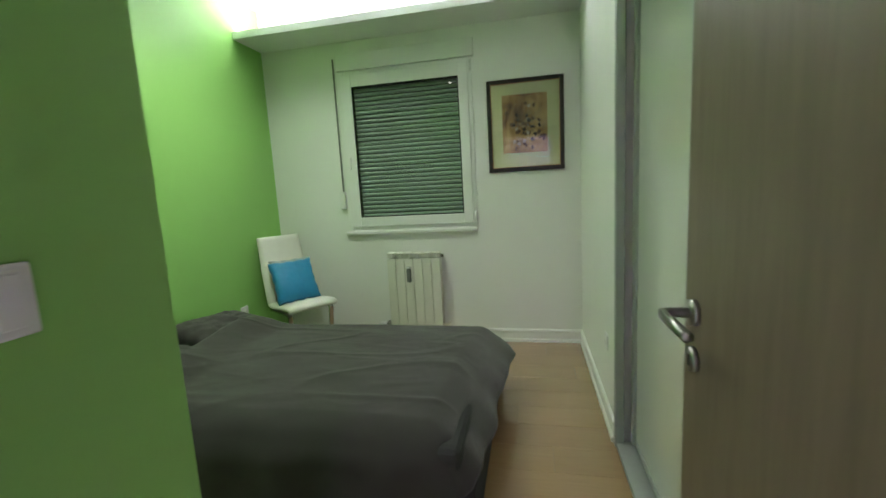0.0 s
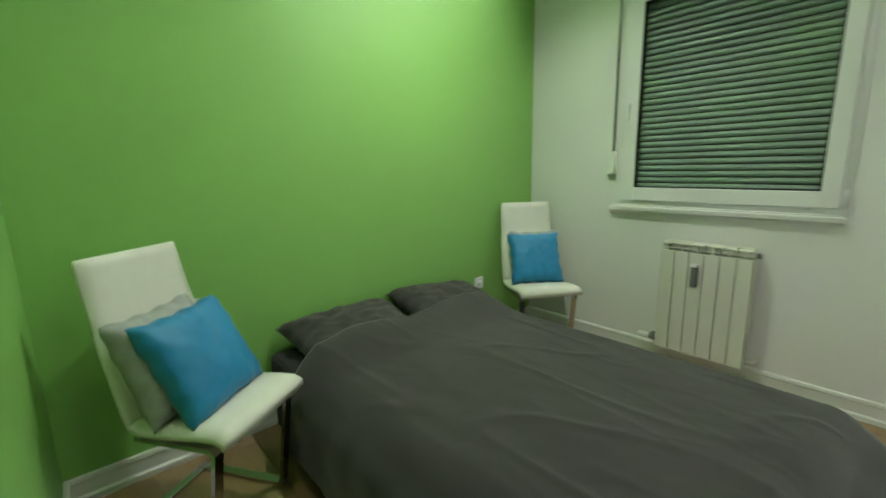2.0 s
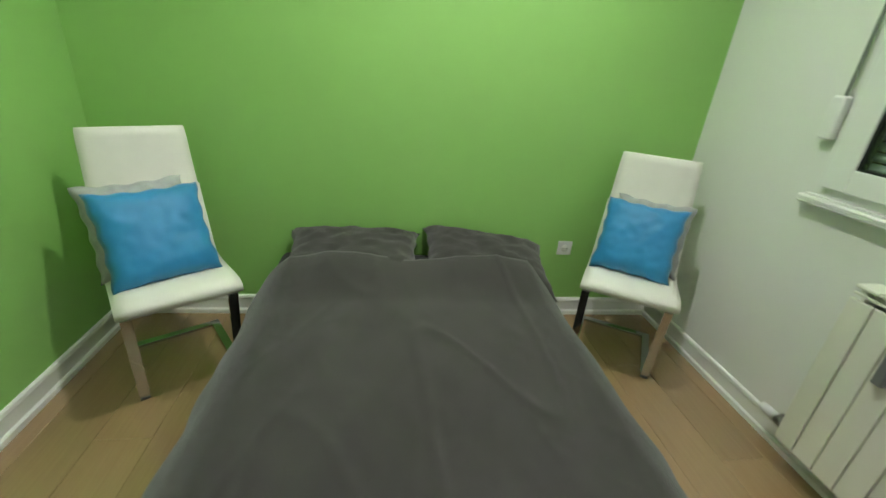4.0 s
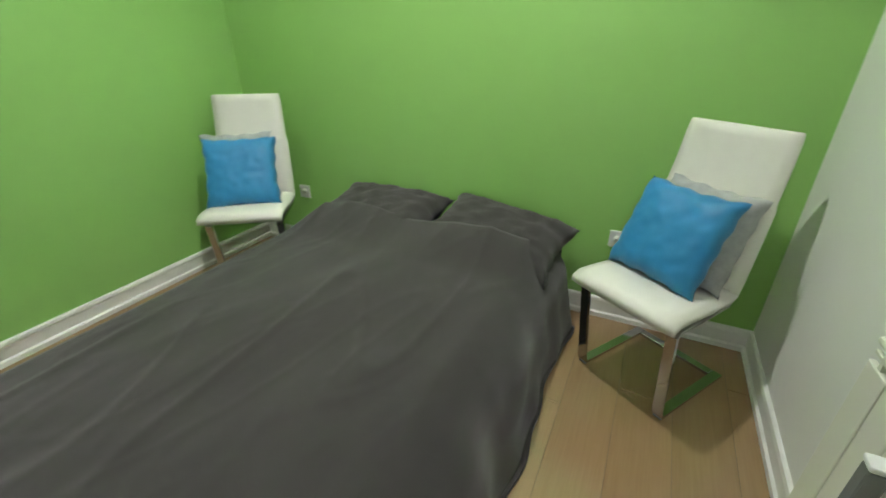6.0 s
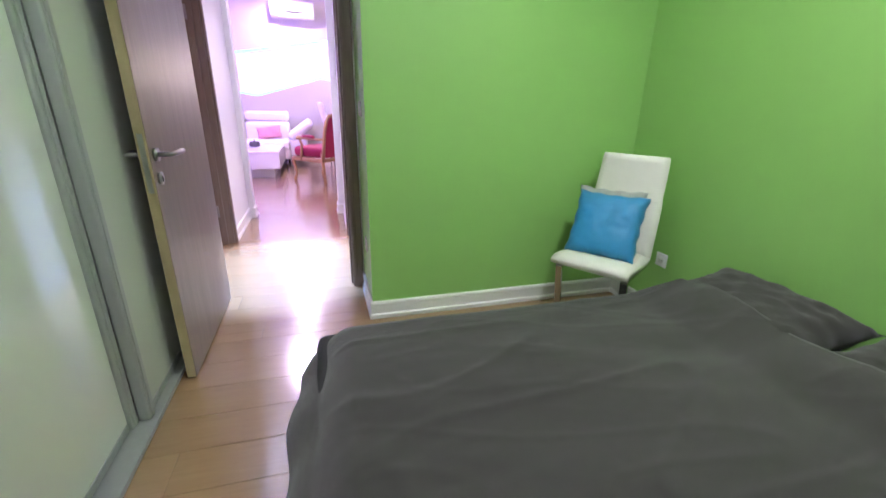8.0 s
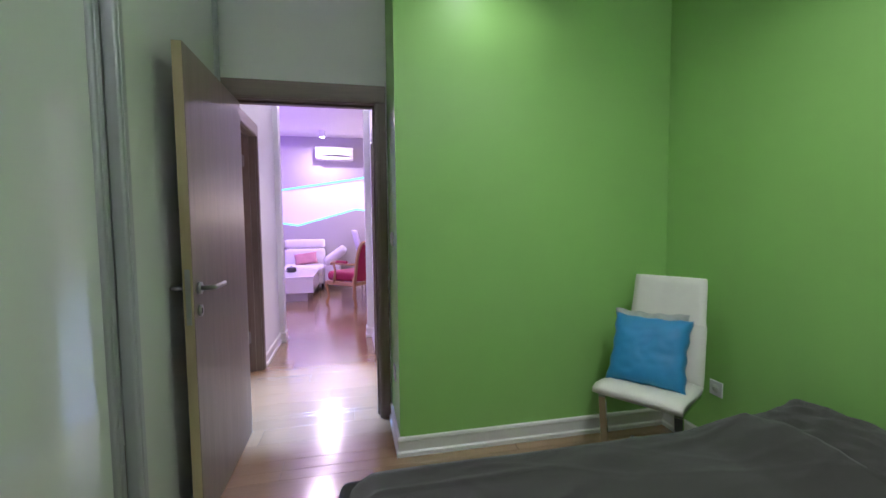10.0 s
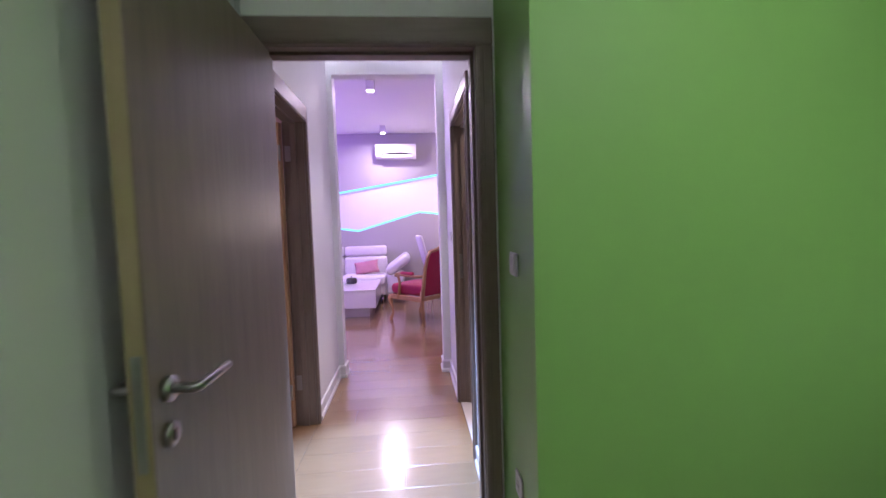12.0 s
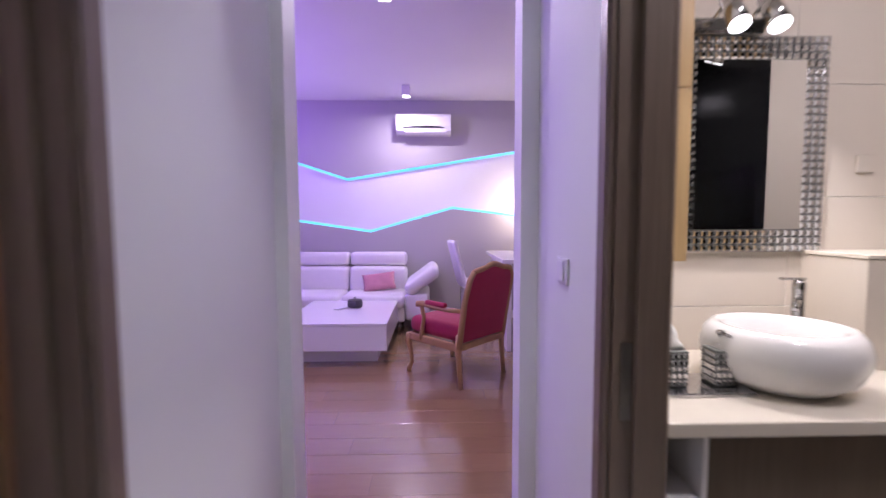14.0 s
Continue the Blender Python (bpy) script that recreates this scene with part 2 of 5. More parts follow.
def lathe(bm, profile, n=32, at=(0, 0, 0), sx=1.0, sy=1.0):
    """Turns (radius, height) pairs round z."""
    rings = []
    for r, z in profile:
        rings.append([bm.verts.new((at[0] + sx * r * math.cos(2 * math.pi * k / n), at[1] + sy * r * math.sin(2 * math.pi * k / n), at[2] + z)) for k in range(n)])
    for a, b in zip(rings, rings[1:]):
        for k in range(n):
            bm.faces.new((a[k], a[(k + 1) % n], b[(k + 1) % n], b[k]))
    bm.faces.new(rings[0][::-1])
    bm.faces.new(rings[-1])
    return bm


def extruded(bm, outline, y0, y1):
    """A prism of an outline in the x-z plane, from y0 to y1."""
    a, b = [bm.verts.new((x, y0, z)) for x, z in outline], [bm.verts.new((x, y1, z)) for x, z in outline]
    n = len(outline)
    bm.faces.new(a)
    bm.faces.new(b[::-1])
    for k in range(n):
        bm.faces.new((a[k], b[k], b[(k + 1) % n], a[(k + 1) % n]))
    return bm


def part(name, bm, mat, parent=None, label="", smooth=False):
    me = bpy.data.meshes.new(name)
    bmesh.ops.recalc_face_normals(bm, faces=bm.faces)
    bm.to_mesh(me)
    bm.free()
    me.materials.append(mat)
    if smooth:
        for p in me.polygons:
            p.use_smooth = True
    ob = new(name, me)
    if parent:
        ob.parent = parent
    if label:
        ob["label"] = label
    return ob


def thing(name, m, label, category, group="", kind=""):
    ob = new(name)
    ob.empty_display_size = 0.1
    ob.matrix_basis = m
    return tagged(ob, label, category, group, kind)


def setting(name, bm, mat, label, category):
    return tagged(part(name, bm, mat), label, category, kind="structure")


def puffed(bm, w, h, depth, n=14, pinch=0.12, wrinkle=0.006, seed=0):
    """A stuffed square cushion in the y-z plane about the origin, thickest in the middle, with drawn-in edges and pointed corners."""
    grid = {}
    for side in (1, -1):
        for i in range(n + 1):
            for j in range(n + 1):
                u, v = 2 * i / n - 1, 2 * j / n - 1
                edge = i in (0, n) or j in (0, n)
                if side < 0 and edge:
                    grid[side, i, j] = grid[1, i, j]
                    continue
                y, z = w / 2 * u * (1 - pinch * (1 - v * v) * u * u * 0.9), h / 2 * v * (1 - pinch * (1 - u * u) * v * v * 0.9)
                y += min(0.6 * wrinkle, 0.0035) * math.sin(v * 13 + seed) * abs(u) ** 5
                z += min(0.6 * wrinkle, 0.0035) * math.sin(u * 12 + 2 * seed) * abs(v) ** 5
                t = max(0.0, (1 - u ** 4) * (1 - v ** 4)) ** 0.5
                q = noise.noise((y * 14 + seed, z * 14, side * 3.1)) + 0.6 * noise.noise((y * 30, z * 30 + seed, side))
                grid[side, i, j] = bm.verts.new((side * (depth / 2 * t + wrinkle * q * (0.3 + t)), y, z))
    for side in (1, -1):
        for i in range(n):
            for j in range(n):
                q = [grid[side, i, j], grid[side, i + 1, j], grid[side, i + 1, j + 1], grid[side, i, j + 1]]
                bm.faces.new(q if side > 0 else q[::-1])
    return bm


# ---- bedroom shell ----
XH, XR, XW, YG, YW = -1.188, 1.425, 1.455, 0.489, 3.36
XN = 0.483           # side of the entrance niche
CEILING = 2.86
HALL_L, HALL_R, HALL_END = 1.522, 0.51, -2.055

setting("wall_headboard", boxes((XH - 0.15, XH, YG - 0.12, YW + 0.2, 0, 3.0)), GREEN, "smooth yellow-green painted wall behind the bed", "wall")
setting("wall_niche", boxes((XH, XN - 0.11, YG - 0.12, YG, 0, 3.0), (XN - 0.11, XN, 0.0, YG, 0, 3.0)), GREEN, "yellow-green wall with a corner beside the door", "wall")
WX0, WX1, WZ0, WZ1 = -0.5, 0.615, 0.98, 2.295
setting("wall_window", boxes((XH, WX0, YW, YW + 0.2, 0, 3.0), (WX1, 2.3, YW, YW + 0.2, 0, 3.0), (WX0, WX1, YW, YW + 0.2, 0, WZ0), (WX0, WX1, YW, YW + 0.2, WZ1, 3.0)), WHITE, "white painted outer wall with a window opening", "wall")
setting("wall_right", boxes((XR, 2.3, 1.985, YW, 0, 3.0)), WHITE, "white painted wall end beside the wardrobe", "wall")
setting("wall_wardrobe_back", boxes((2.1, 2.3, -0.14, 1.985, 0, 3.0)), WHITE, "white wall behind the wardrobe", "wall")
DX0, DX1, DZ = 0.562, 1.39, 2.043
setting("wall_door", boxes((XN - 0.11, DX0 - 0.02, -0.14, 0.0, 0, 3.0), (DX1 + 0.02, 2.1, -0.14, 0.0, 0, 3.0), (DX0 - 0.02, DX1 + 0.02, -0.14, 0.0, DZ + 0.02, 3.0)), WHITE, "white wall with the bedroom doorway", "wall")
setting("ceiling", boxes((XH, 2.1, 0.0, YW, CEILING, CEILING + 0.1)), CEIL, "plain white bedroom ceiling", "ceiling")
soffit = setting("soffit", boxes((XH, XR, 3.005, YW, 2.53, 2.585), bevel=0.003), CEIL, "white plaster soffit above the window with hidden strip light", "ceiling")
setting("led_strip", boxes((XH + 0.03, XR - 0.03, 3.05, 3.062, 2.5855, 2.5915)), STRIPGLOW, "white strip light lying on the soffit", "strip light")


def baseboard(points, name="baseboard", h=0.108):
    """A moulded skirting along a polyline on the floor; the room lies to the left of the walk."""
    prof = [(0, 0), (0.02, 0), (0.02, 0.022), (0.011, 0.03), (0.011, h - 0.024), (0.016, h - 0.018), (0.013, h - 0.004), (0.006, h), (0, h)]
    pts = [Vector((*p, 0)) for p in points]
    bm, rings = bmesh.new(), []
    for i, p in enumerate(pts):
        a = (p - pts[i - 1]).normalized() if i else (pts[1] - p).normalized()
        b = (pts[i + 1] - p).normalized() if i < len(pts) - 1 else a
        na, nb = Vector((-a.y, a.x, 0)), Vector((-b.y, b.x, 0))
        m = (na + nb).normalized()
        k = 1 / max(0.3, m.dot(na))
        rings.append([bm.verts.new(p + m * (d * k) + Vector((0, 0, z))) for d, z in prof])
    for r, q in zip(rings, rings[1:]):
        for k in range(len(prof) - 1):
            bm.faces.new((r[k], q[k], q[k + 1], r[k + 1]))
    bm.faces.new(rings[0])
    bm.faces.new(rings[-1][::-1])
    return setting(name, bm, TRIM, "white moulded skirting board along the wall", "skirting")


baseboard([(XR, 1.995), (XR, YW), (XH, YW), (XH, YG), (XN, YG), (XN, 0.014)])


def door_casing(name, length, top, mat_v, mat_h, group="", w=0.065, depth=0.016, wall=0.14, both=True):
    """A lined doorway in the x-z plane: the opening runs from 0 to length, the wall from y = -wall to 0."""
    t = thing(name, Matrix.Identity(4), "taupe oak door lining with moulded casing", "door frame", kind="structure")
    for x, s in ((0, -1), (length, 1)):
        part("jamb", boxes((x, x + s * 0.018, -wall, 0.0, 0, top + 0.018), bevel=0.002), mat_v, t)
        part("door_stop", boxes((x, x - s * 0.012, -wall * 0.72, -0.05, 0, top), bevel=0.002), mat_v, t)
        for y0, y1 in ([(0.0, depth), (-wall, -wall - depth)] if both else [(0.0, depth)]):
            part("casing", boxes((x + s * 0.004, x + s * (w + 0.004), y0, y1, 0, top + 0.003), bevel=0.005), mat_v, t)
            part("casing_bead", boxes((x + s * 0.012, x + s * 0.03, y1, y1 + (0.005 if y1 > y0 else -0.005), 0, top), bevel=0.002), mat_v, t)
    part("head_jamb", boxes((0, length, -wall, 0.0, top, top + 0.018), bevel=0.002), mat_h, t)
    part("head_stop", boxes((0.012, length - 0.012, -wall * 0.72, -0.05, top - 0.012, top), bevel=0.002), mat_h, t)
    for y0, y1 in ([(0.0, depth), (-wall, -wall - depth)] if both else [(0.0, depth)]):
        part("head_casing", boxes((-w - 0.004, length + w + 0.004, y0, y1, top + 0.004, top + w + 0.045), bevel=0.005), mat_h, t)
        part("head_bead", boxes((-0.03, length + 0.03, y1, y1 + (0.005 if y1 > y0 else -0.005), top + 0.012, top + 0.03), bevel=0.002), mat_h, t)
    return t


def hinge(parent, x, y, z, mat=None):
    bm = bmesh.new()
    tube(bm, [(x, y, z - 0.05), (x, y, z + 0.05)], 0.008, 10)
    part("hinge", bm, mat or STEEL, parent, "steel hinge", True)


def lever(parent, x, y, z, side, reach, mat=STEEL):
    """A lever handle and keyhole rosette on a leaf face that looks along y; the lever points along reach (+1 or -1 in x)."""
    bm = bmesh.new()
    tube(bm, [(x, y, z), (x, y + side * 0.012, z)], 0.026, 20)
    tube(bm, [(x, y + side * 0.012, z), (x, y + side * 0.05, z), (x + reach * 0.004, y + side * 0.06, z), (x + reach * 0.014, y + side * 0.063, z), (x + reach * 0.08, y + side * 0.063, z), (x + reach * 0.142, y + side * 0.062, z)], 0.0102, 14)
    h = part("handle", bm, mat, parent, "brushed steel lever handle", True)
    bm = bmesh.new()
    tube(bm, [(x, y, z - 0.095), (x, y + side * 0.01, z - 0.095)], 0.025, 20)
    k = part("key_rosette", bm, mat, parent, "steel keyhole rosette", True)
    part("keyhole", boxes((x - 0.003, x + 0.003, y + side * 0.0102, y + side * 0.012, z - 0.108, z - 0.085)), GAP, k)


def door_leaf(name, m, length, top, mat, edge_mat, label, handles=(1, -1), flip=1, grip=1.025):
    """A leaf hinged at the origin, along +x when closed, 40 mm thick to -y."""
    t = thing(name, m, label, "door")
    part("leaf", boxes((0.003, length, -0.04, 0, 0.008, top), bevel=0.002), mat, t)
    part("edge_band", boxes((length + 0.0005, length + 0.002, -0.038, -0.002, 0.01, top - 0.002)), edge_mat, t, "pale edge band")
    part("lock_plate", boxes((length + 0.002, length + 0.0035, -0.03, -0.01, 0.88, 1.11), bevel=0.0006), STEEL, t, "steel lock plate")
    for s in handles:
        lever(t, length - 0.055, 0.0 if s > 0 else -0.04, grip, s, -1)
    for z in (0.25, top - 0.2):
        hinge(t, 0.0, 0.008 * flip, z)
    return t


dc = door_casing("door_frame_1", DX1 - DX0, DZ, FRAMEWOOD, FRAMEHEAD)
dc.matrix_basis = pose(DX0, 0, 0)
# open leaf: hinged at the right jamb, standing into the room beside the wardrobe
EDGE = wood("pale_oak_edge", (0.3, 0.24, 0.12), (0.42, 0.34, 0.18), 0.45, along="Z")
door_leaf("bedroom_door", pose(1.35, 0.024, 0, 0, 0, 90), 0.85, 2.012, OAKDARK, EDGE, "grey oak veneered door standing open beside the wardrobe", flip=-5)


# ---- wardrobe ----
def wardrobe():
    t = thing("sliding_wardrobe", pose(0, 0, 0), "built-in wardrobe with white glossy glass sliding doors", "wardrobe")
    part("bottom_rail", boxes((XW - 0.035, XW + 0.09, 0.03, 1.98, 0.0, 0.022), bevel=0.003), ALU, t, "aluminium floor track")
    part("top_rail", boxes((XW - 0.03, XW + 0.09, 0.03, 1.98, 2.78, 2.855), bevel=0.003), ALU, t)
    part("end_profile", boxes((XR - 0.012, XR + 0.03, 1.95, 1.984, 0.0, 2.855), bevel=0.006), ALU, t, "aluminium end profile")
    for y0, y1, x, end in ((0.035, 1.16, XW, 0.055), (1.152, 1.95, XW + 0.045, 0.018)):
        door = part("sliding_door", boxes((x + 0.004, x + 0.03, y0 + 0.02, y1 - 0.02, 0.04, 2.78), bevel=0.001), LACQUER, t, "white back-painted glass door")
        for ya, yb in ((y0, y0 + 0.055), (y1 - end, y1)):
            bm = bmesh.new()
            box(bm, x - 0.012, x + 0.034, ya, yb, 0.025, 2.78, 0.008, 3)
            box(bm, x - 0.016, x - 0.01, ya + 0.3 * (yb - ya), yb - 0.3 * (yb - ya), 0.03, 2.77, 0.002)
            part("grip_profile", bm, ALU, door, "aluminium grip profile")
        part("bottom_profile", boxes((x, x + 0.033, y0 + 0.055, y1 - end, 0.026, 0.06), bevel=0.003), ALU, door)
    part("carcass", boxes((XW + 0.1, 2.09, 0.03, 0.05, 0.02, 2.8), (XW + 0.1, 2.09, 1.96, 1.98, 0.02, 2.8), (2.07, 2.09, 0.05, 1.96, 0.02, 2.8)), WHITEGLOSS, t)


wardrobe()


# ---- window ----
def window():
    t = thing("window_1", pose(0, YW, 0), "white plastic window with the roller shutter down", "window", kind="structure")
    bm = bmesh.new()
    y0, y1 = -0.012, 0.03
    for r in ((WX0, WX0 + 0.045, WZ0, WZ1), (WX1 - 0.045, WX1, WZ0, WZ1), (WX0 + 0.045, WX1 - 0.045, WZ0, WZ0 + 0.045), (WX0 + 0.045, WX1 - 0.045, WZ1 - 0.045, WZ1)):
        box(bm, r[0], r[1], y0, y1, r[2], r[3], 0.003)
    part("window_frame", bm, PVC, t)
    gx0, gx1, gz0, gz1 = -0.384, 0.51, 1.09, 2.165
    bm = bmesh.new()
    for r in ((WX0 + 0.03, gx0, WZ0 + 0.03, WZ1 - 0.03), (gx1, WX1 - 0.03, WZ0 + 0.03, WZ1 - 0.03), (gx0, gx1, WZ0 + 0.03, gz0), (gx0, gx1, gz1, WZ1 - 0.03)):
        box(bm, r[0], r[1], y0 - 0.02, y0 + 0.03, r[2], r[3], 0.004)
    sash = part("sash", bm, PVC, t)
    bm = bmesh.new()
    for r in ((gx0 - 0.002, gx0 + 0.008, gz0, gz1), (gx1 - 0.008, gx1 + 0.002, gz0, gz1), (gx0 + 0.008, gx1 - 0.008, gz0 - 0.002, gz0 + 0.008), (gx0 + 0.008, gx1 - 0.008, gz1 - 0.008, gz1 + 0.002)):
        box(bm, r[0], r[1], y0 - 0.012, y0 + 0.025, r[2], r[3])
    part("gasket", bm, DARKPL, sash, "black rubber gasket")
    p = part("pane", boxes((gx0, gx1, y0 - 0.006, y0 - 0.002, gz0, gz1)), CLEAR, sash, "clear glass pane")
    p.visible_shadow = False
    bm = bmesh.new()
    box(bm, WX0 + 0.052, WX0 + 0.078, -0.042, -0.032, 1.55, 1.62, 0.004)
    box(bm, WX0 + 0.056, WX0 + 0.074, -0.062, -0.042, 1.49, 1.60, 0.007)
    part("window_handle", bm, PVC, sash, "white plastic turn handle")
    for z in (1.06, 2.23):
        bm = bmesh.new()
        tube(bm, [(WX1 - 0.012, -0.03, z - 0.04), (WX1 - 0.012, -0.03, z + 0.04)], 0.009, 10)
        part("hinge", bm, PVC, sash, "", True)
    # near-black sheet puts the shade between the slats into colour
    sh = part("shutter_backing", boxes((gx0 - 0.05, gx1 + 0.05, 0.06, 0.065, gz0 - 0.05, gz1 + 0.06)), GAP, t, "black sheet as the shade behind the slats")
    n = 32
    step = (gz1 - gz0 + 0.08) / n
    me = None
    for k in range(n):
        if me is None:
            bm = bmesh.new()
            out = [(0.0, 0.0), (-0.010, 0.004), (-0.014, step * 0.35), (-0.012, step * 0.62), (-0.002, step * 0.8), (0.004, step * 0.8), (0.004, 0.0)]
            a = [bm.verts.new((gx0 - 0.045, y, z)) for y, z in out]
            b = [bm.verts.new((gx1 + 0.045, y, z)) for y, z in out]
            bm.faces.new(a)
            bm.faces.new(b[::-1])
            for i in range(len(out)):
                bm.faces.new((a[i], b[i], b[(i + 1) % len(out)], a[(i + 1) % len(out)]))
            s = part("slat", bm, SHUTTER, t, "grey-green shutter slat")
            me = s.data
        else:
            s = new("slat", me)
            s.parent = t
        s.location = (0, 0.05, gz0 - 0.04 + k * step)
    part("window_sill", boxes((WX0 - 0.03, WX1 - 0.005, -0.045, -0.001, 0.94, 0.972), bevel=0.008, seg=3), TRIM, t, "white wooden sill board")
    for z in (0.949, 0.956, 0.963):
        part("sill_reed", boxes((WX0 - 0.028, WX1 - 0.007, -0.0475, -0.0452, z - 0.0022, z + 0.0022), bevel=0.001), TRIM, t)
    part("sill_moulding", boxes((WX0 - 0.01, WX1 - 0.025, -0.03, -0.001, 0.972, 0.979), bevel=0.004), TRIM, t)
    part("shutter_box", boxes((WX0 - 0.005, WX1 + 0.02, -0.034, -0.001, 2.298, 2.432), bevel=0.004), PVC, t, "white shutter box cover")
    part("strap", boxes((WX0 - 0.038, WX0 - 0.024, -0.020, -0.018, 1.3, 2.4)), GREYPL, t, "grey shutter strap")
    bm = boxes((WX0 - 0.062, WX0 - 0.012, -0.04, -0.001, 1.17, 1.318), bevel=0.01, seg=3)
    part("strap_winder", bm, PVC, t, "white strap winder box")


window()


# ---- picture ----
def painting():
    m = bpy.data.materials.new("brown_figure_painting")
    m.use_nodes = True
    nt = m.node_tree
    b = nt.nodes["Principled BSDF"]
    b.inputs["Roughness"].default_value = 0.6
    co, mp = nt.nodes.new("ShaderNodeTexCoord"), nt.nodes.new("ShaderNodeMapping")
    mp.inputs["Scale"].default_value = (7, 7, 5)
    mp.inputs["Location"].default_value = (2.1, 0, 0.7)
    nt.links.new(co.outputs["Object"], mp.inputs["Vector"])
    n = nt.nodes.new("ShaderNodeTexNoise")
    n.inputs["Scale"].default_value, n.inputs["Detail"].default_value, n.inputs["Distortion"].default_value = 1.3, 7, 0.8
    nt.links.new(mp.outputs["Vector"], n.inputs["Vector"])
    r = nt.nodes.new("ShaderNodeValToRGB")
    els = r.color_ramp.elements
    els[0].position, els[0].color = 0.25, (0.02, 0.012, 0.01, 1)
    els[1].position, els[1].color = 0.78, (0.62, 0.45, 0.22, 1)
    for p, c in ((0.38, (0.2, 0.1, 0.04, 1)), (0.48, (0.38, 0.22, 0.08, 1)), (0.6, (0.48, 0.31, 0.13, 1))):
        els.new(p).color = c
    nt.links.new(n.outputs["Fac"], r.inputs["Fac"])
    nt.links.new(r.outputs["Color"], b.inputs["Base Color"])
    return m


def picture():
    t = thing("framed_picture", pose(1.016, YW, 1.748), "brown figure painting in a dark frame with pale green mat", "picture")
    w, h, f = 0.289, 0.348, 0.03
    bm = bmesh.new()
    for r in ((-w, -w + f, -h, h), (w - f, w, -h, h), (-w + f, w - f, -h, -h + f), (-w + f, w - f, h - f, h)):
        box(bm, r[0], r[1], -0.024, -0.001, r[2], r[3], 0.004)
    part("frame", bm, PICFRAME, t)
    bm = bmesh.new()
    g = 0.005
    for r in ((-w + f, -w + f + g, -h + f, h - f), (w - f - g, w - f, -h + f, h - f), (-w + f + g, w - f - g, -h + f, -h + f + g), (-w + f + g, w - f - g, h - f - g, h - f)):
        box(bm, r[0], r[1], -0.019, -0.008, r[2], r[3])
    part("inner_bead", bm, CARVED, t, "thin gilt bead")
    part("mat_board", boxes((-w + f, w - f, -0.009, -0.006, -h + f, h - f)), MATBOARD, t)
    art = part("painting", boxes((-0.174, 0.166, -0.0105, -0.0092, -0.208, 0.232)), painting(), t)
    ink = material("painting_dark", (0.02, 0.014, 0.014), 0.6, var=0.3, scale=40)
    pale = material("painting_pale", (0.5, 0.44, 0.36), 0.6, var=0.3, scale=40)
    mid = material("painting_brown", (0.12, 0.065, 0.035), 0.6, var=0.4, scale=40)
    tan = material("painting_tan", (0.34, 0.23, 0.11), 0.6, var=0.3, scale=40)
    rng = random.Random(5)
    for k in range(70):
        cx, cz = rng.gauss(0.02, 0.075), rng.gauss(-0.03, 0.08)
        cx, cz = max(-0.14, min(0.14, cx)), max(-0.17, min(0.19, cz))
        bm = bmesh.new()
        ring = [bm.verts.new((cx + (0.007 + 0.012 * rng.random()) * math.cos(a), -0.0108 - 0.00005 * k, cz + (0.007 + 0.016 * rng.random()) * math.sin(a))) for a in [2 * math.pi * i / 11 for i in range(11)]]
        bm.faces.new(ring)
        part("brush_stroke", bm, (mid, ink, tan, mid, mid, tan, ink, mid, tan, pale)[k % 10], art)
    p = part("picture_glass", boxes((-w + f, w - f, -0.0175, -0.0155, -h + f, h - f)), CLEAR, t, "clear picture glass")
    p.visible_shadow = False


picture()


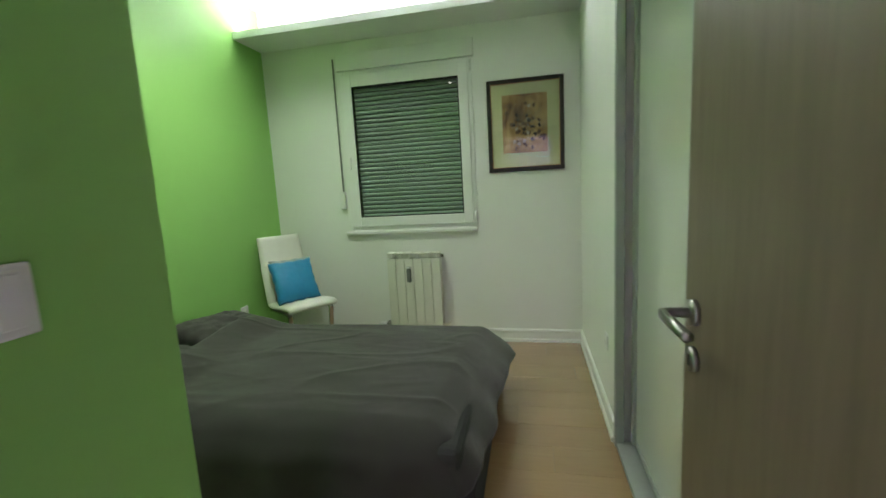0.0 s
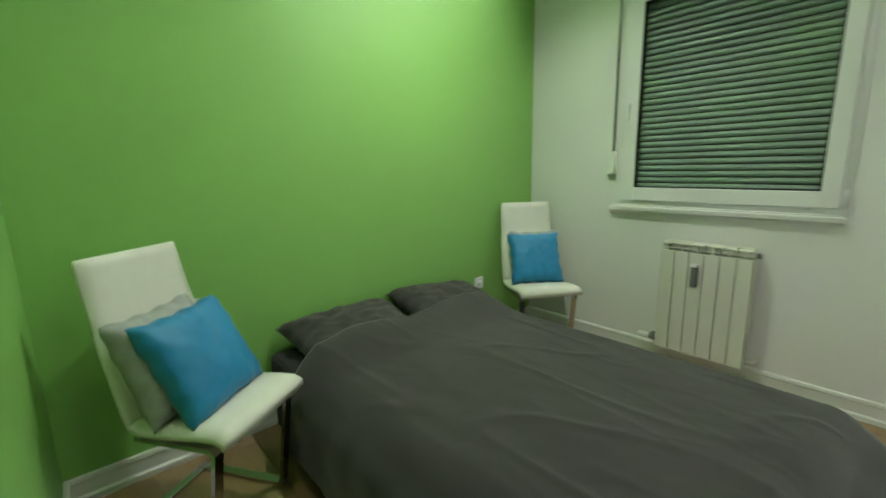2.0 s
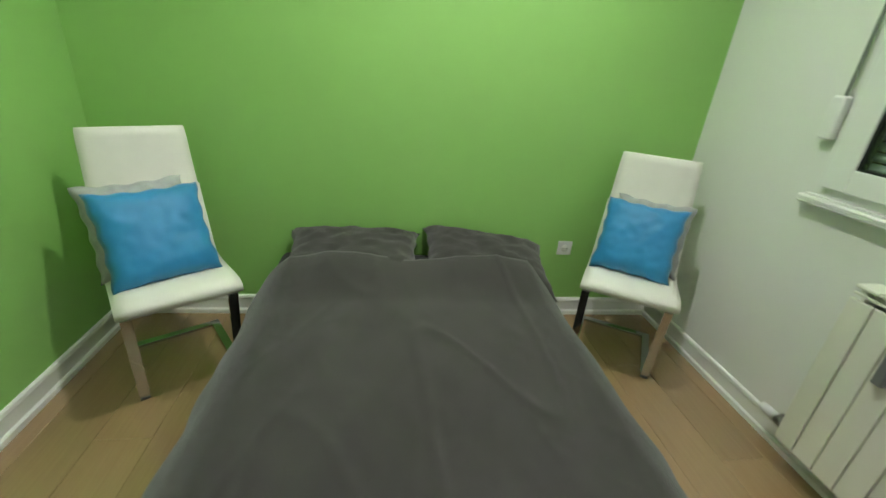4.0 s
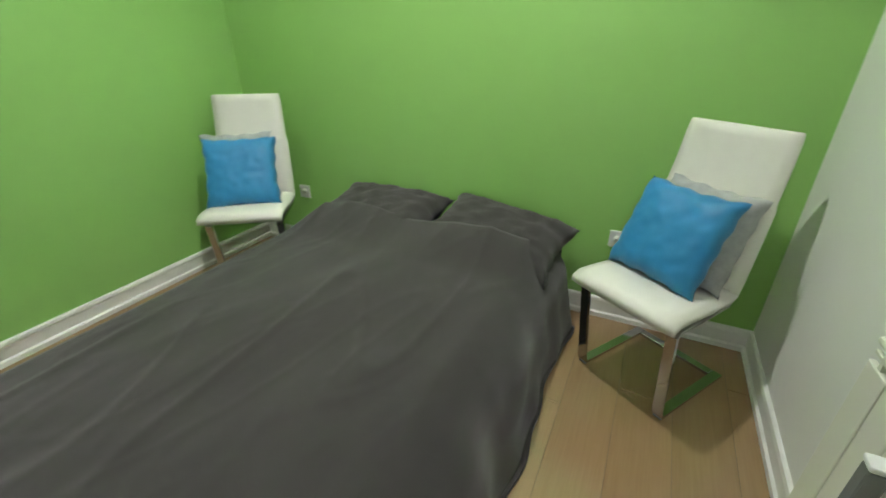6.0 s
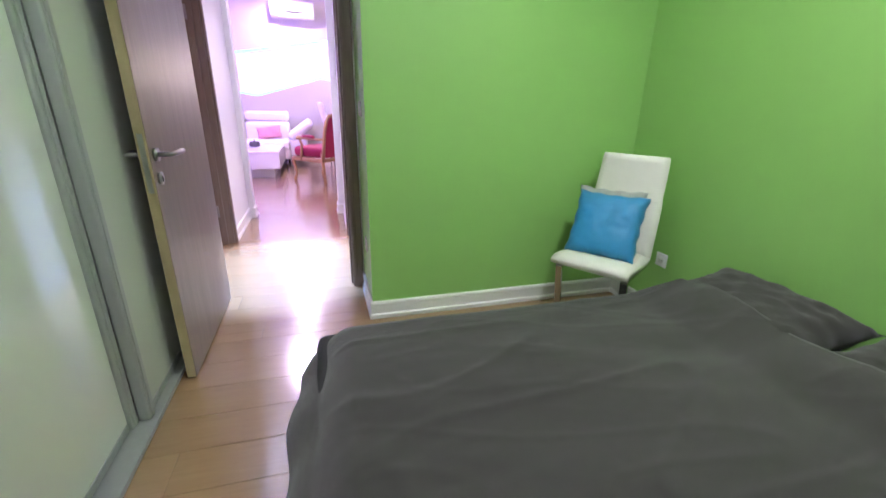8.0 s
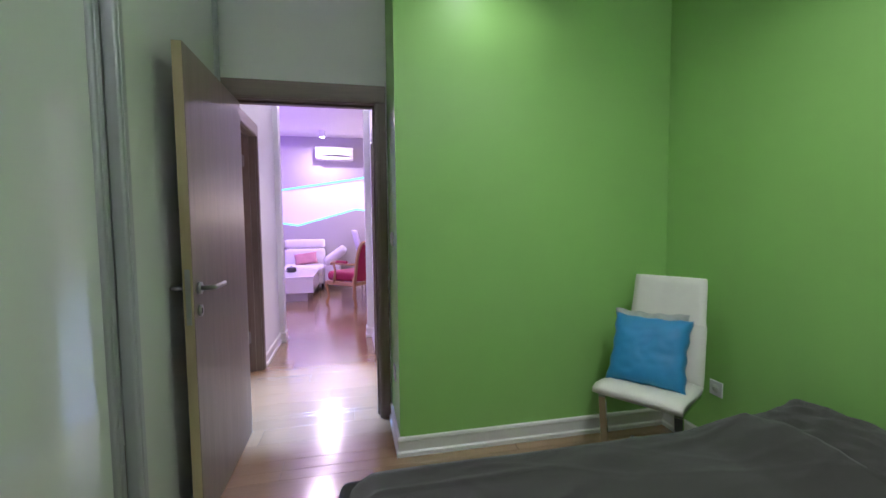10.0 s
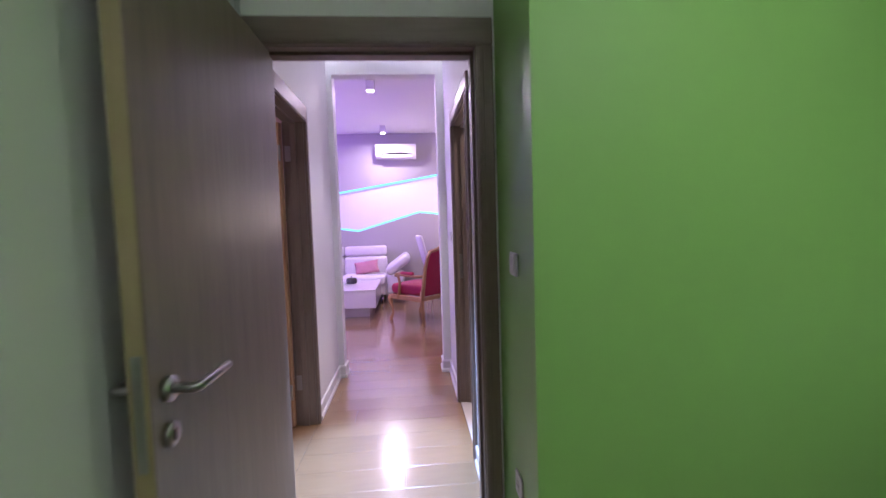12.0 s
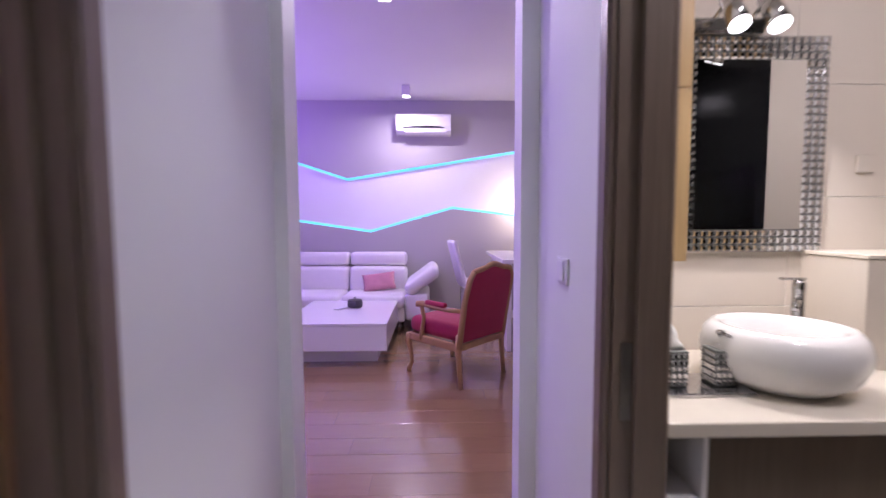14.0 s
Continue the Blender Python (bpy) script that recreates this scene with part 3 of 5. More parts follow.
# ---- radiator ----
def radiator():
    x0, n, w = -0.15, 6, 0.0762
    t = thing("radiator", pose(x0, YW, 0), "cream enamelled sectional radiator under the window", "radiator")
    y0, y1, z0, z1 = -0.128, -0.04, 0.132, 0.788
    for k in range(n):
        a = k * w
        bm = bmesh.new()
        box(bm, a + 0.0019, a + w - 0.0019, y0, y0 + 0.012, z0, z1 - 0.05, 0.004)
        box(bm, a, a + w, y0 + 0.02, y0 + 0.024, z0 + 0.005, z1 - 0.055)
        box(bm, a + w / 2 - 0.012, a + w / 2 + 0.012, y0 + 0.012, y1 - 0.01, z0 + 0.02, z1 - 0.06)
        box(bm, a + 0.004, a + w - 0.004, y1 - 0.01, y1, z0 + 0.01, z1 - 0.05, 0.003)
        box(bm, a + 0.003, a + w - 0.003, y0 - 0.004, y1, z1 - 0.014, z1, 0.006)
        box(bm, a + w / 2 - 0.005, a + w / 2 + 0.005, y0 + 0.002, y1, z1 - 0.05, z1 - 0.013)
        box(bm, a + 0.004, a + w - 0.004, y0 + 0.002, y0 + 0.01, z1 - 0.036, z1 - 0.028, 0.002)
        box(bm, a, a + w, y0 + 0.03, y0 + 0.07, z1 - 0.05, z1 - 0.016, 0.008)
        box(bm, a, a + w, y0 + 0.03, y0 + 0.07, z0 + 0.01, z0 + 0.05, 0.008)
        part("section", bm, RADIATOR, t)
    bm = boxes((2.5 * w - 0.016, 2.5 * w + 0.016, y0 - 0.03, y0 - 0.001, 0.545, 0.66), bevel=0.006)
    meter = part("heat_meter", bm, GREYPL, t, "grey heat meter")
    part("meter_cap", boxes((2.5 * w - 0.016, 2.5 * w + 0.016, y0 - 0.032, y0 - 0.001, 0.662, 0.675), bevel=0.004), SWITCH, meter)
    bm = bmesh.new()
    tube(bm, [(n * w, y0 + 0.05, z1 - 0.035), (n * w + 0.02, y0 + 0.05, z1 - 0.035)], 0.014, 12)
    tube(bm, [(n * w + 0.012, y0 + 0.05, z1 - 0.035), (n * w + 0.012, y0 + 0.03, z1 - 0.02)], 0.006, 8)
    part("bleed_valve", bm, CHROME, t, "small chrome bleed valve", True)
    bm = bmesh.new()
    tube(bm, [(0, y0 + 0.05, z0 + 0.03), (-0.05, y0 + 0.05, z0 + 0.03), (-0.055, y0 + 0.07, z0 + 0.03), (-0.055, -0.001, z0 + 0.03)], 0.012, 12)
    tube(bm, [(-0.02, y0 + 0.05, z0 + 0.03), (-0.045, y0 + 0.05, z0 + 0.03)], 0.019, 8)
    v = part("valve_pipe", bm, STEEL, t, "steel valve and pipe", True)
    bm = bmesh.new()
    tube(bm, [(-0.055, y0 + 0.05, z0 + 0.03), (-0.115, y0 + 0.045, z0 + 0.035)], [0.02, 0.017], 14)
    part("valve_knob", bm, SWITCH, v, "white valve knob", True)
    bm = bmesh.new()
    tube(bm, [(n * w, y0 + 0.05, z0 + 0.03), (n * w + 0.03, y0 + 0.05, z0 + 0.03), (n * w + 0.035, y0 + 0.08, z0 + 0.03), (n * w + 0.035, -0.001, z0 + 0.03)], 0.008, 12)
    part("return_pipe", bm, RADIATOR, t, "", True)
    for a in (1.0 * w, 5.0 * w):
        part("wall_bracket", boxes((a - 0.012, a + 0.012, y1, -0.001, 0.63, 0.66)), RADIATOR, t)


radiator()


# ---- bed ----
BX0, BX1, BY0, BY1, BT = -1.16, 0.81, 1.23, 2.555, 0.422


def bed():
    t = thing("bed", pose(0, 0, 0), "double bed with a charcoal cotton duvet, pushed to the green wall", "bed")
    part("bed_base", boxes((BX0, BX1 + 0.01, BY0 + 0.04, BY1 - 0.04, 0.0, 0.23), bevel=0.02), SHEET, t, "dark upholstered base")
    part("mattress", boxes((BX0, BX1 - 0.03, BY0 + 0.03, BY1 - 0.03, 0.23, BT - 0.035), bevel=0.04, seg=3), SHEET, t)
    cx0, cx1, cy = BX0 + 0.32, BX1, (BY0 + BY1) / 2
    hw = (BY1 - BY0) / 2
    drop = 0.40
    nx, ny = 150, 190
    bm, grid = bmesh.new(), []
    rad = 0.135
    for i in range(nx + 1):
        row = []
        for j in range(ny + 1):
            v = -(hw + 0.27) + (2 * hw + 0.27 + drop) * j / ny
            q = max(0.0, min(1.0, (v - hw + 0.16) / 0.16))
            first = cx0 - 0.17 * q * q * (3 - 2 * q)
            edge = cx1 + 0.04 * max(-1.0, min(1.0, v / hw))     # the foot edge lies a little askew
            s = first + (edge + 0.10 - first) * i / nx
            a = max(0.0, s - (edge - rad))
            b = max(0.0, abs(v) - (hw - rad))
            r = min(math.hypot(a, b), 1.12 * max(a, b))
            sx, sy = min(s, edge - rad), math.copysign(min(abs(v), hw - rad), v)
            if r > 0:
                ux, uy = a / math.hypot(a, b), math.copysign(b / math.hypot(a, b), v)
                ang = min(r / rad, math.pi / 2)
                out = rad * math.sin(ang)
                down = rad * (1 - math.cos(ang)) + max(0.0, r - rad * math.pi / 2)
                along = s if b > a else v
                fold = (0.5 + 0.5 * math.sin(along * 13 + 1.7 * math.sin(along * 5))) * 0.02 * min(1.0, down / 0.25) + max(0.0, down - 0.05) * (0.16 + 0.4 * ux * ux)
                fold += 0.02 * noise.noise((s * 6, v * 6, 4.2)) * min(1.0, down / 0.1)
                x, y, z = sx + ux * (out + fold), sy + uy * (out + fold), BT - down
            else:
                x, y, z = s, v, BT
            y += cy
            top = max(0.0, 1 - r / 0.12)
            # puffy top with long soft folds running from head to foot
            crown = 0.045 * (1 - (v / (hw + 0.1)) ** 2) if abs(v) < hw + 0.1 else 0.0
            f1 = noise.noise((s * 1.3 + 0.5 * v, v * 4.5 + 0.8 * math.sin(s * 2), 1.5))
            f2 = noise.noise((s * 3.0 - v * 1.2, v * 9.0 + s * 2.5, 7.5))
            ridge = max(0.0, 1 - 9 * abs(noise.noise((s * 0.9 + v * 0.5, v * 3.2 - s * 0.8, 3.3)))) ** 2
            f3 = noise.noise((s * 7.0 + v * 2.0, v * 16.0 - s * 5.0, 11.5))
            r2 = max(0.0, 1 - 7 * abs(noise.noise((s * 1.7 - v * 0.9, v * 5.5 + s * 1.4, 6.1)))) ** 2
            r3 = max(0.0, 1 - 6 * abs(noise.noise((s * 2.6 + v * 2.2, v * 7.0 - s * 3.0, 13.7)))) ** 2
            z += top * (crown + 0.012 * f1 + 0.005 * f2 + 0.0015 * f3 + 0.006 * ridge + 0.002 * r2 + 0.001 * r3)
            # the head end rides up on the pillows
            up = max(0.0, min(1.0, (cx0 + 0.30 - s) / 0.30))
            z += 0.075 * up * up * (3 - 2 * up) * (1 if r == 0 else max(0.0, 1 - r / 0.2)) * (0.75 + 0.25 * math.cos((v) * 2 * math.pi / hw + math.pi))
            z = max(z, 0.02)
            row.append(bm.verts.new((x, y, z)))
        grid.append(row)
    for i in range(nx):
        for j in range(ny):
            bm.faces.new((grid[i][j], grid[i + 1][j], grid[i + 1][j + 1], grid[i][j + 1]))
    d = part("duvet", bm, DUVET, t, "rumpled charcoal duvet cover", True)
    mod = d.modifiers.new("thickness", "SOLIDIFY")
    mod.thickness, mod.offset = 0.018, -1


bed()


def bed_pillow(m, seed):
    bm = puffed(bmesh.new(), 0.64, 0.44, 0.17, 26, 0.13, 0.014, seed)
    t = tagged(part("bed_pillow", bm, DUVET, None, "", True), "charcoal cotton bed pillow leaning on the green wall", "pillow", "bed pillows")
    t.matrix_basis = m
    return t


bed_pillow(pose(-0.95, 1.625, 0.448, 0, -79, 0), 1)
bed_pillow(pose(-0.945, 2.255, 0.444) @ pose(0, 0, 0, -6) @ pose(0, 0, 0, 0, -78, -5), 5)


# ---- chairs ----
def chair(m, label, twist=0.0, seed=0):
    """White one-piece seat and tall back on a flat chrome cantilever base; it faces +x, the top of the back is over the origin."""
    t = thing("cantilever_chair", m, label, "chair", "white chairs beside the bed")

    def shell(path, w0, w1, thick, n=10):
        bm, rings = bmesh.new(), []
        pts = [Vector((x, 0, z)) for x, z in path]
        for i, p in enumerate(pts):
            d = (pts[min(i + 1, len(pts) - 1)] - pts[max(0, i - 1)]).normalized()
            nrm = Vector((-d.z, 0, d.x))
            f = i / (len(pts) - 1)
            w = w0 + (w1 - w0) * f
            th = thick * (0.55 if i in (0, len(pts) - 1) else 1.0)
            ring = []
            for k in range(2 * n + 2):
                top = k <= n
                u = (k if top else 2 * n + 1 - k) / n * 2 - 1
                e = (1 - abs(u) ** 6) ** 0.5
                ring.append(bm.verts.new(p + Vector((0, u * w / 2, 0)) + nrm * (th / 2 * (0.35 + 0.65 * e)) * (1 if top else -1)))
            rings.append(ring)
        m_ = 2 * n + 2
        for a, b in zip(rings, rings[1:]):
            for k in range(m_):
                bm.faces.new((a[k], a[(k + 1) % m_], b[(k + 1) % m_], b[k]))
        bm.faces.new(rings[0][::-1])
        bm.faces.new(rings[-1])
        return bm

    seat_path = [(0.492, 0.435), (0.488, 0.452), (0.46, 0.464), (0.40, 0.462), (0.32, 0.454), (0.24, 0.447), (0.17, 0.447), (0.135, 0.458)]
    back_path = [(0.14, 0.45), (0.118, 0.50), (0.095, 0.58), (0.072, 0.66), (0.05, 0.745), (0.047, 0.752), (0.044, 0.762), (0.022, 0.85), (0.004, 0.945), (-0.001, 0.975), (-0.003, 0.983)]
    part("seat", shell(seat_path, 0.405, 0.405, 0.055), LEATHER, t, "", True)
    part("backrest", shell(back_path, 0.405, 0.345, 0.042), LEATHER, t, "tall white upholstered back", True)
    seam = bmesh.new()
    tube(seam, [(0.071, -0.19, 0.754), (0.0715, 0, 0.756), (0.071, 0.19, 0.754)], 0.0025, 6)
    part("seam", seam, LEATHER, t, "stitched seam", True)
    for s in (-1, 1):
        bm = bmesh.new()
        flat_bar(bm, [(0.14, s * 0.175, 0.415), (0.425, s * 0.175, 0.415), (0.44, s * 0.175, 0.40), (0.385, s * 0.175, 0.025), (0.37, s * 0.175, 0.009), (-0.02, s * 0.175, 0.009)], 0.035, 0.014)
        part("leg", bm, CHROME, t, "flat chrome cantilever leg")
        part("glide", boxes((0.355, 0.38, s * 0.175 - 0.016, s * 0.175 + 0.016, 0, 0.004)), GREYPL, t)
    part("cross_bar", boxes((-0.02, 0.015, -0.157, 0.157, 0.003, 0.016), bevel=0.002), CHROME, t, "chrome floor bar")
    return t


def cushion(m, mat, size, label, group, seed):
    bm = puffed(bmesh.new(), size, size, 0.13, 34, 0.08, 0.0058, seed)
    t = tagged(part("cushion", bm, mat, None, "", True), label, "cushion", group)
    t.matrix_basis = m
    return t


CHAIR_A = pose(-0.966, 0.783, 0, 0, 0, 33.5)
CHAIR_B = pose(-1.03, 3.073, 0, 0, 0, -32)
chair(CHAIR_A, "white leatherette chair with chrome legs in the green corner")
chair(CHAIR_B, "white leatherette chair with chrome legs by the window wall")
cushion(CHAIR_A @ pose(0.27, -0.015, 0.63, 0, -29, 6), BLUE, 0.368, "bright blue satin cushion leaning on the chair back", "blue cushions", 3)
cushion(CHAIR_B @ pose(0.245, -0.015, 0.632, 0, -27, -5), BLUE, 0.352, "bright blue satin cushion leaning on the chair back", "blue cushions", 8)
cushion(CHAIR_A @ pose(0.17, -0.045, 0.635, 0, -20, 9), SILVER, 0.36, "silver-grey patterned cushion behind the blue one", "grey cushions", 12)
cushion(CHAIR_B @ pose(0.16, 0.02, 0.635, 0, -20, -6), SILVER, 0.345, "silver-grey patterned cushion behind the blue one", "grey cushions", 15)


# ---- switches and sockets ----
def plate(name, m, label, category, rockers=0, socket=False, w=0.082, h=0.082, mat=None):
    """A wall plate on a wall that faces +x in its own frame."""
    t = thing(name, m, label, category)
    part("cover", boxes((0, 0.009, -w / 2, w / 2, -h / 2, h / 2), bevel=0.004, seg=3), mat or SWITCH, t)
    for k in range(rockers):
        a = -0.03 + k * 0.06 / rockers
        part("rocker", boxes((0.009, 0.0135, a + 0.0004, a + 0.06 / rockers - 0.0004, -0.03, 0.03), bevel=0.002), SWITCH, t)
    if rockers:
        part("label_strip", boxes((0.009, 0.0115, -0.03, 0.03, 0.0315, 0.0345)), TRIM, t)
    if socket:
        bm = bmesh.new()
        tube(bm, [(0.0091, 0, 0), (0.0105, 0, 0)], 0.021, 20)
        well = part("socket_well", bm, TRIM, t, "recessed socket face", True)
        for y in (-0.0095, 0.0095):
            bm = bmesh.new()
            tube(bm, [(0.0106, y, 0), (0.0112, y, 0)], 0.003, 8)
            part("hole", bm, GAP, well)
    return t


plate("light_switch", pose(XN, 0.262, 1.195), "white double light switch on the green wall", "light switch", 2, w=0.088)
plate("wall_socket", pose(XN, 0.275, 0.40), "white wall socket on the green wall", "socket", 0, True)
plate("wall_socket", pose(XH, 0.884, 0.38), "white wall socket on the green wall", "socket", 0, True)
plate("wall_socket", pose(XH, 2.757, 0.425), "white wall socket beside the bed", "socket", 0, True)
plate("wall_socket", pose(XR, 2.23, 0.44, 0, 0, 180), "white wall socket on the white wall", "socket", 0, True)


def ceiling_spot(m, label):
    t = thing("ceiling_spot", m, label, "ceiling lamp", "square ceiling spots")
    part("housing", boxes((-0.05, 0.05, -0.05, 0.05, -0.125, 0.0), bevel=0.004), WHITEGLOSS, t)
    part("diffuser", boxes((-0.042, 0.042, -0.042, 0.042, -0.132, -0.1255), bevel=0.003), LAMPGLOW, t, "glowing square diffuser")
    return t


# ---- bedroom lamp ----
for x, y in ((0.02, 0.84), (-0.42, 2.05)):
    ceiling_spot(pose(x, y, CEILING), "white square ceiling spot in the bedroom")

# ---- hall ----
HZ = 2.99
LD0, LD1 = -1.16, -0.35      # doorway to the second bedroom
BD0, BD1 = -1.36, -0.622      # doorway to the bathroom
setting("wall_hall_left", boxes((HALL_L, HALL_L + 0.12, HALL_END - 0.14, LD0 - 0.02, 0, HZ), (HALL_L, HALL_L + 0.12, LD1 + 0.02, -0.14, 0, HZ), (HALL_L, HALL_L + 0.12, LD0 - 0.02, LD1 + 0.02, DZ + 0.02, HZ)), WHITE, "white hall wall with a doorway", "wall")
setting("wall_hall_right", boxes((HALL_R - 0.12, HALL_R, HALL_END - 0.14, BD0 - 0.02, 0, HZ), (HALL_R - 0.12, HALL_R, BD1 + 0.02, -0.14, 0, HZ), (HALL_R - 0.12, HALL_R, BD0 - 0.02, BD1 + 0.02, DZ + 0.02, HZ)), WHITE, "white hall wall with the bathroom doorway", "wall")
AX0, AX1, AZ = 0.577, 1.472, 2.658
setting("wall_arch", boxes((HALL_R, AX0, HALL_END - 0.14, HALL_END, 0, HZ), (AX1, HALL_L, HALL_END - 0.14, HALL_END, 0, HZ), (AX0, AX1, HALL_END - 0.14, HALL_END, AZ, HZ)), WHITE, "white wall with the wide opening into the living room", "wall")
setting("hall_ceiling", boxes((HALL_R, HALL_L, HALL_END, -0.14, HZ, HZ + 0.1)), CEIL, "white hall ceiling above the hanging panel", "ceiling")
setting("hall_ceiling_panel", boxes((HALL_R + 0.09, HALL_L - 0.09, HALL_END + 0.09, -0.2, 2.83, 2.87), bevel=0.003), CEIL, "white hanging ceiling panel with lit edges", "ceiling")
for r in ((0.56, 0.57, HALL_END + 0.07, -0.22), (1.48, 1.49, HALL_END + 0.07, -0.22)):
    setting("led_strip", boxes((*r, 2.872, 2.878)), STRIPGLOW, "white strip light at the panel edge", "strip light")
# the fixture at y = -0.45 is unseen, added above the pale floor pool
for y in (-1.5, -0.45):
    ceiling_spot(pose(1.03, y, 2.83), "white square ceiling spot in the hall")

f2 = door_casing("door_frame_2", LD1 - LD0, DZ, FRAMEWOOD, FRAMEHEAD, wall=0.12)
f2.matrix_basis = pose(HALL_L, LD0, 0, 0, 0, 90)
f3 = door_casing("door_frame_3", BD1 - BD0, DZ, FRAMEWOOD, FRAMEHEAD, wall=0.12)
f3.matrix_basis = pose(HALL_R, BD1, 0, 0, 0, -90)
part("strike_plate", boxes((BD1 - BD0 - 0.002, BD1 - BD0 + 0.002, -0.045, -0.02, 0.94, 1.12)), STEEL, f3, "steel strike plate")
door_leaf("second_bedroom_door", pose(1.668, -1.125, 0, 0, 0, -13.5), 0.755, 2.035, OAKWARM, EDGE, "warm oak veneered door standing open into the second bedroom", flip=1, grip=1.09)
bm = boxes((1.61, 1.645, -1.159, -1.15, 1.785, 1.885), (1.61, 1.645, -1.159, -1.15, 0.25, 0.35), bevel=0.001)
part("hinge_plate", bm, STEEL, None)
bpy.data.objects["hinge_plate"].parent = f2
bpy.data.objects["hinge_plate"].matrix_parent_inverse = f2.matrix_basis.inverted()

baseboard([(HALL_L, LD0 - 0.071), (HALL_L, HALL_END), (AX1, HALL_END), (AX1, HALL_END - 0.14), (HALL_L + 0.12, HALL_END - 0.14), (4.2, HALL_END - 0.14)][::-1])
baseboard([(HALL_R, BD0 - 0.071), (HALL_R, HALL_END), (AX0, HALL_END), (AX0, HALL_END - 0.14), (HALL_R - 0.12, HALL_END - 0.14), (-3.0, HALL_END - 0.14)])
baseboard([(HALL_R, -0.141), (HALL_R, BD1 + 0.071)])
baseboard([(HALL_L, LD1 + 0.071), (HALL_L, -0.141)])
plate("light_switch", pose(HALL_R, -0.282, 1.21), "white double light switch on the hall wall", "light switch", 2, w=0.104, h=0.088)
plate("light_switch", pose(HALL_R, -1.72, 1.243), "white light switch near the living room", "light switch", 1, w=0.1)

# ---- living room ----
LY, LC, LX0, LX1, LYN = -6.45, 3.1, -2.6, 4.2, HALL_END - 0.14
setting("wall_living_near", boxes((LX0, HALL_R - 0.12, LYN, LYN + 0.1, 0, LC), (HALL_L + 0.12, LX1, LYN, LYN + 0.1, 0, LC), (HALL_R - 0.12, HALL_L + 0.12, LYN, LYN + 0.1, HZ, LC)), WHITE, "white living room wall beside the opening", "wall")
setting("wall_living_far", boxes((LX0, LX1, LY - 0.2, LY - 0.06, 0, LC)), WHITE, "white back of the lit zigzag recess", "wall")
setting("wall_living_right", boxes((LX0 - 0.15, LX0, LY - 0.2, LYN + 0.1, 0, LC)), WHITE, "white living room wall", "wall")
setting("wall_living_left", boxes((LX1, LX1 + 0.15, LY - 0.2, LYN + 0.1, 0, LC)), WHITE, "white living room wall", "wall")
setting("living_ceiling", boxes((LX0, LX1, LY - 0.2, LYN + 0.1, LC, LC + 0.1)), CEIL, "white living room ceiling", "ceiling")
ZT = [(LX1, 2.72), (2.909, 2.266), (2.147, 2.017), (-0.151, 2.385), (-1.4, 2.57), (LX0, 2.3)]
ZB = [(LX1, 1.62), (2.907, 1.411), (1.829, 1.251), (0.651, 1.585), (-0.147, 1.4836), (-1.5, 1.33), (LX0, 1.5)]
upper = setting("wall_panel_upper", extruded(bmesh.new(), ZT + [(LX0, LC - 0.002), (LX1, LC - 0.002)], LY - 0.015, LY), GREY, "grey wall panel above the zigzag light recess", "wall panel")
lower = setting("wall_panel_lower", extruded(bmesh.new(), ZB[::-1] + [(LX1, 0.0), (LX0, 0.0)], LY - 0.015, LY), GREY, "grey wall panel below the zigzag light recess", "wall panel")


def zig_strip(line, sign, label):
    """A cyan strip on the recess wall along a board edge, and the violet light that sits behind the board."""
    for (xa, za), (xb, zb) in zip(line, line[1:]):
        bm = bmesh.new()
        extruded(bm, [(xa, za + sign * 0.001), (xb, zb + sign * 0.001), (xb, zb + sign * 0.027), (xa, za + sign * 0.027)], LY - 0.059, LY - 0.05)
        setting("led_strip", bm, CYANGLOW, label, "strip light")
        d = Vector((xb - xa, 0, zb - za))
        mid = Vector(((xa + xb) / 2, LY - 0.03, (za + zb) / 2 - sign * 0.02))
        ang = math.degrees(math.atan2(-d.z, d.x))
        lamp("zigzag_strip_light", "AREA", Matrix.Translation(mid) @ pose(0, 0, 0, 0, ang, 0) @ pose(0, 0, 0, 180 if sign > 0 else 0, 0, 0), 27.0 * abs(d.length), VIOLET, d.length * 0.98, 0.02)


zig_strip(ZT, -1, "cyan strip light along the upper panel edge")
zig_strip(ZB, 1, "cyan strip light along the lower panel edge")
for y in (-3.5, -5.83):
    ceiling_spot(pose(1.26, y, LC), "white square ceiling spot in the living room")
baseboard([(LX1, LY), (LX0, LY)][::-1])


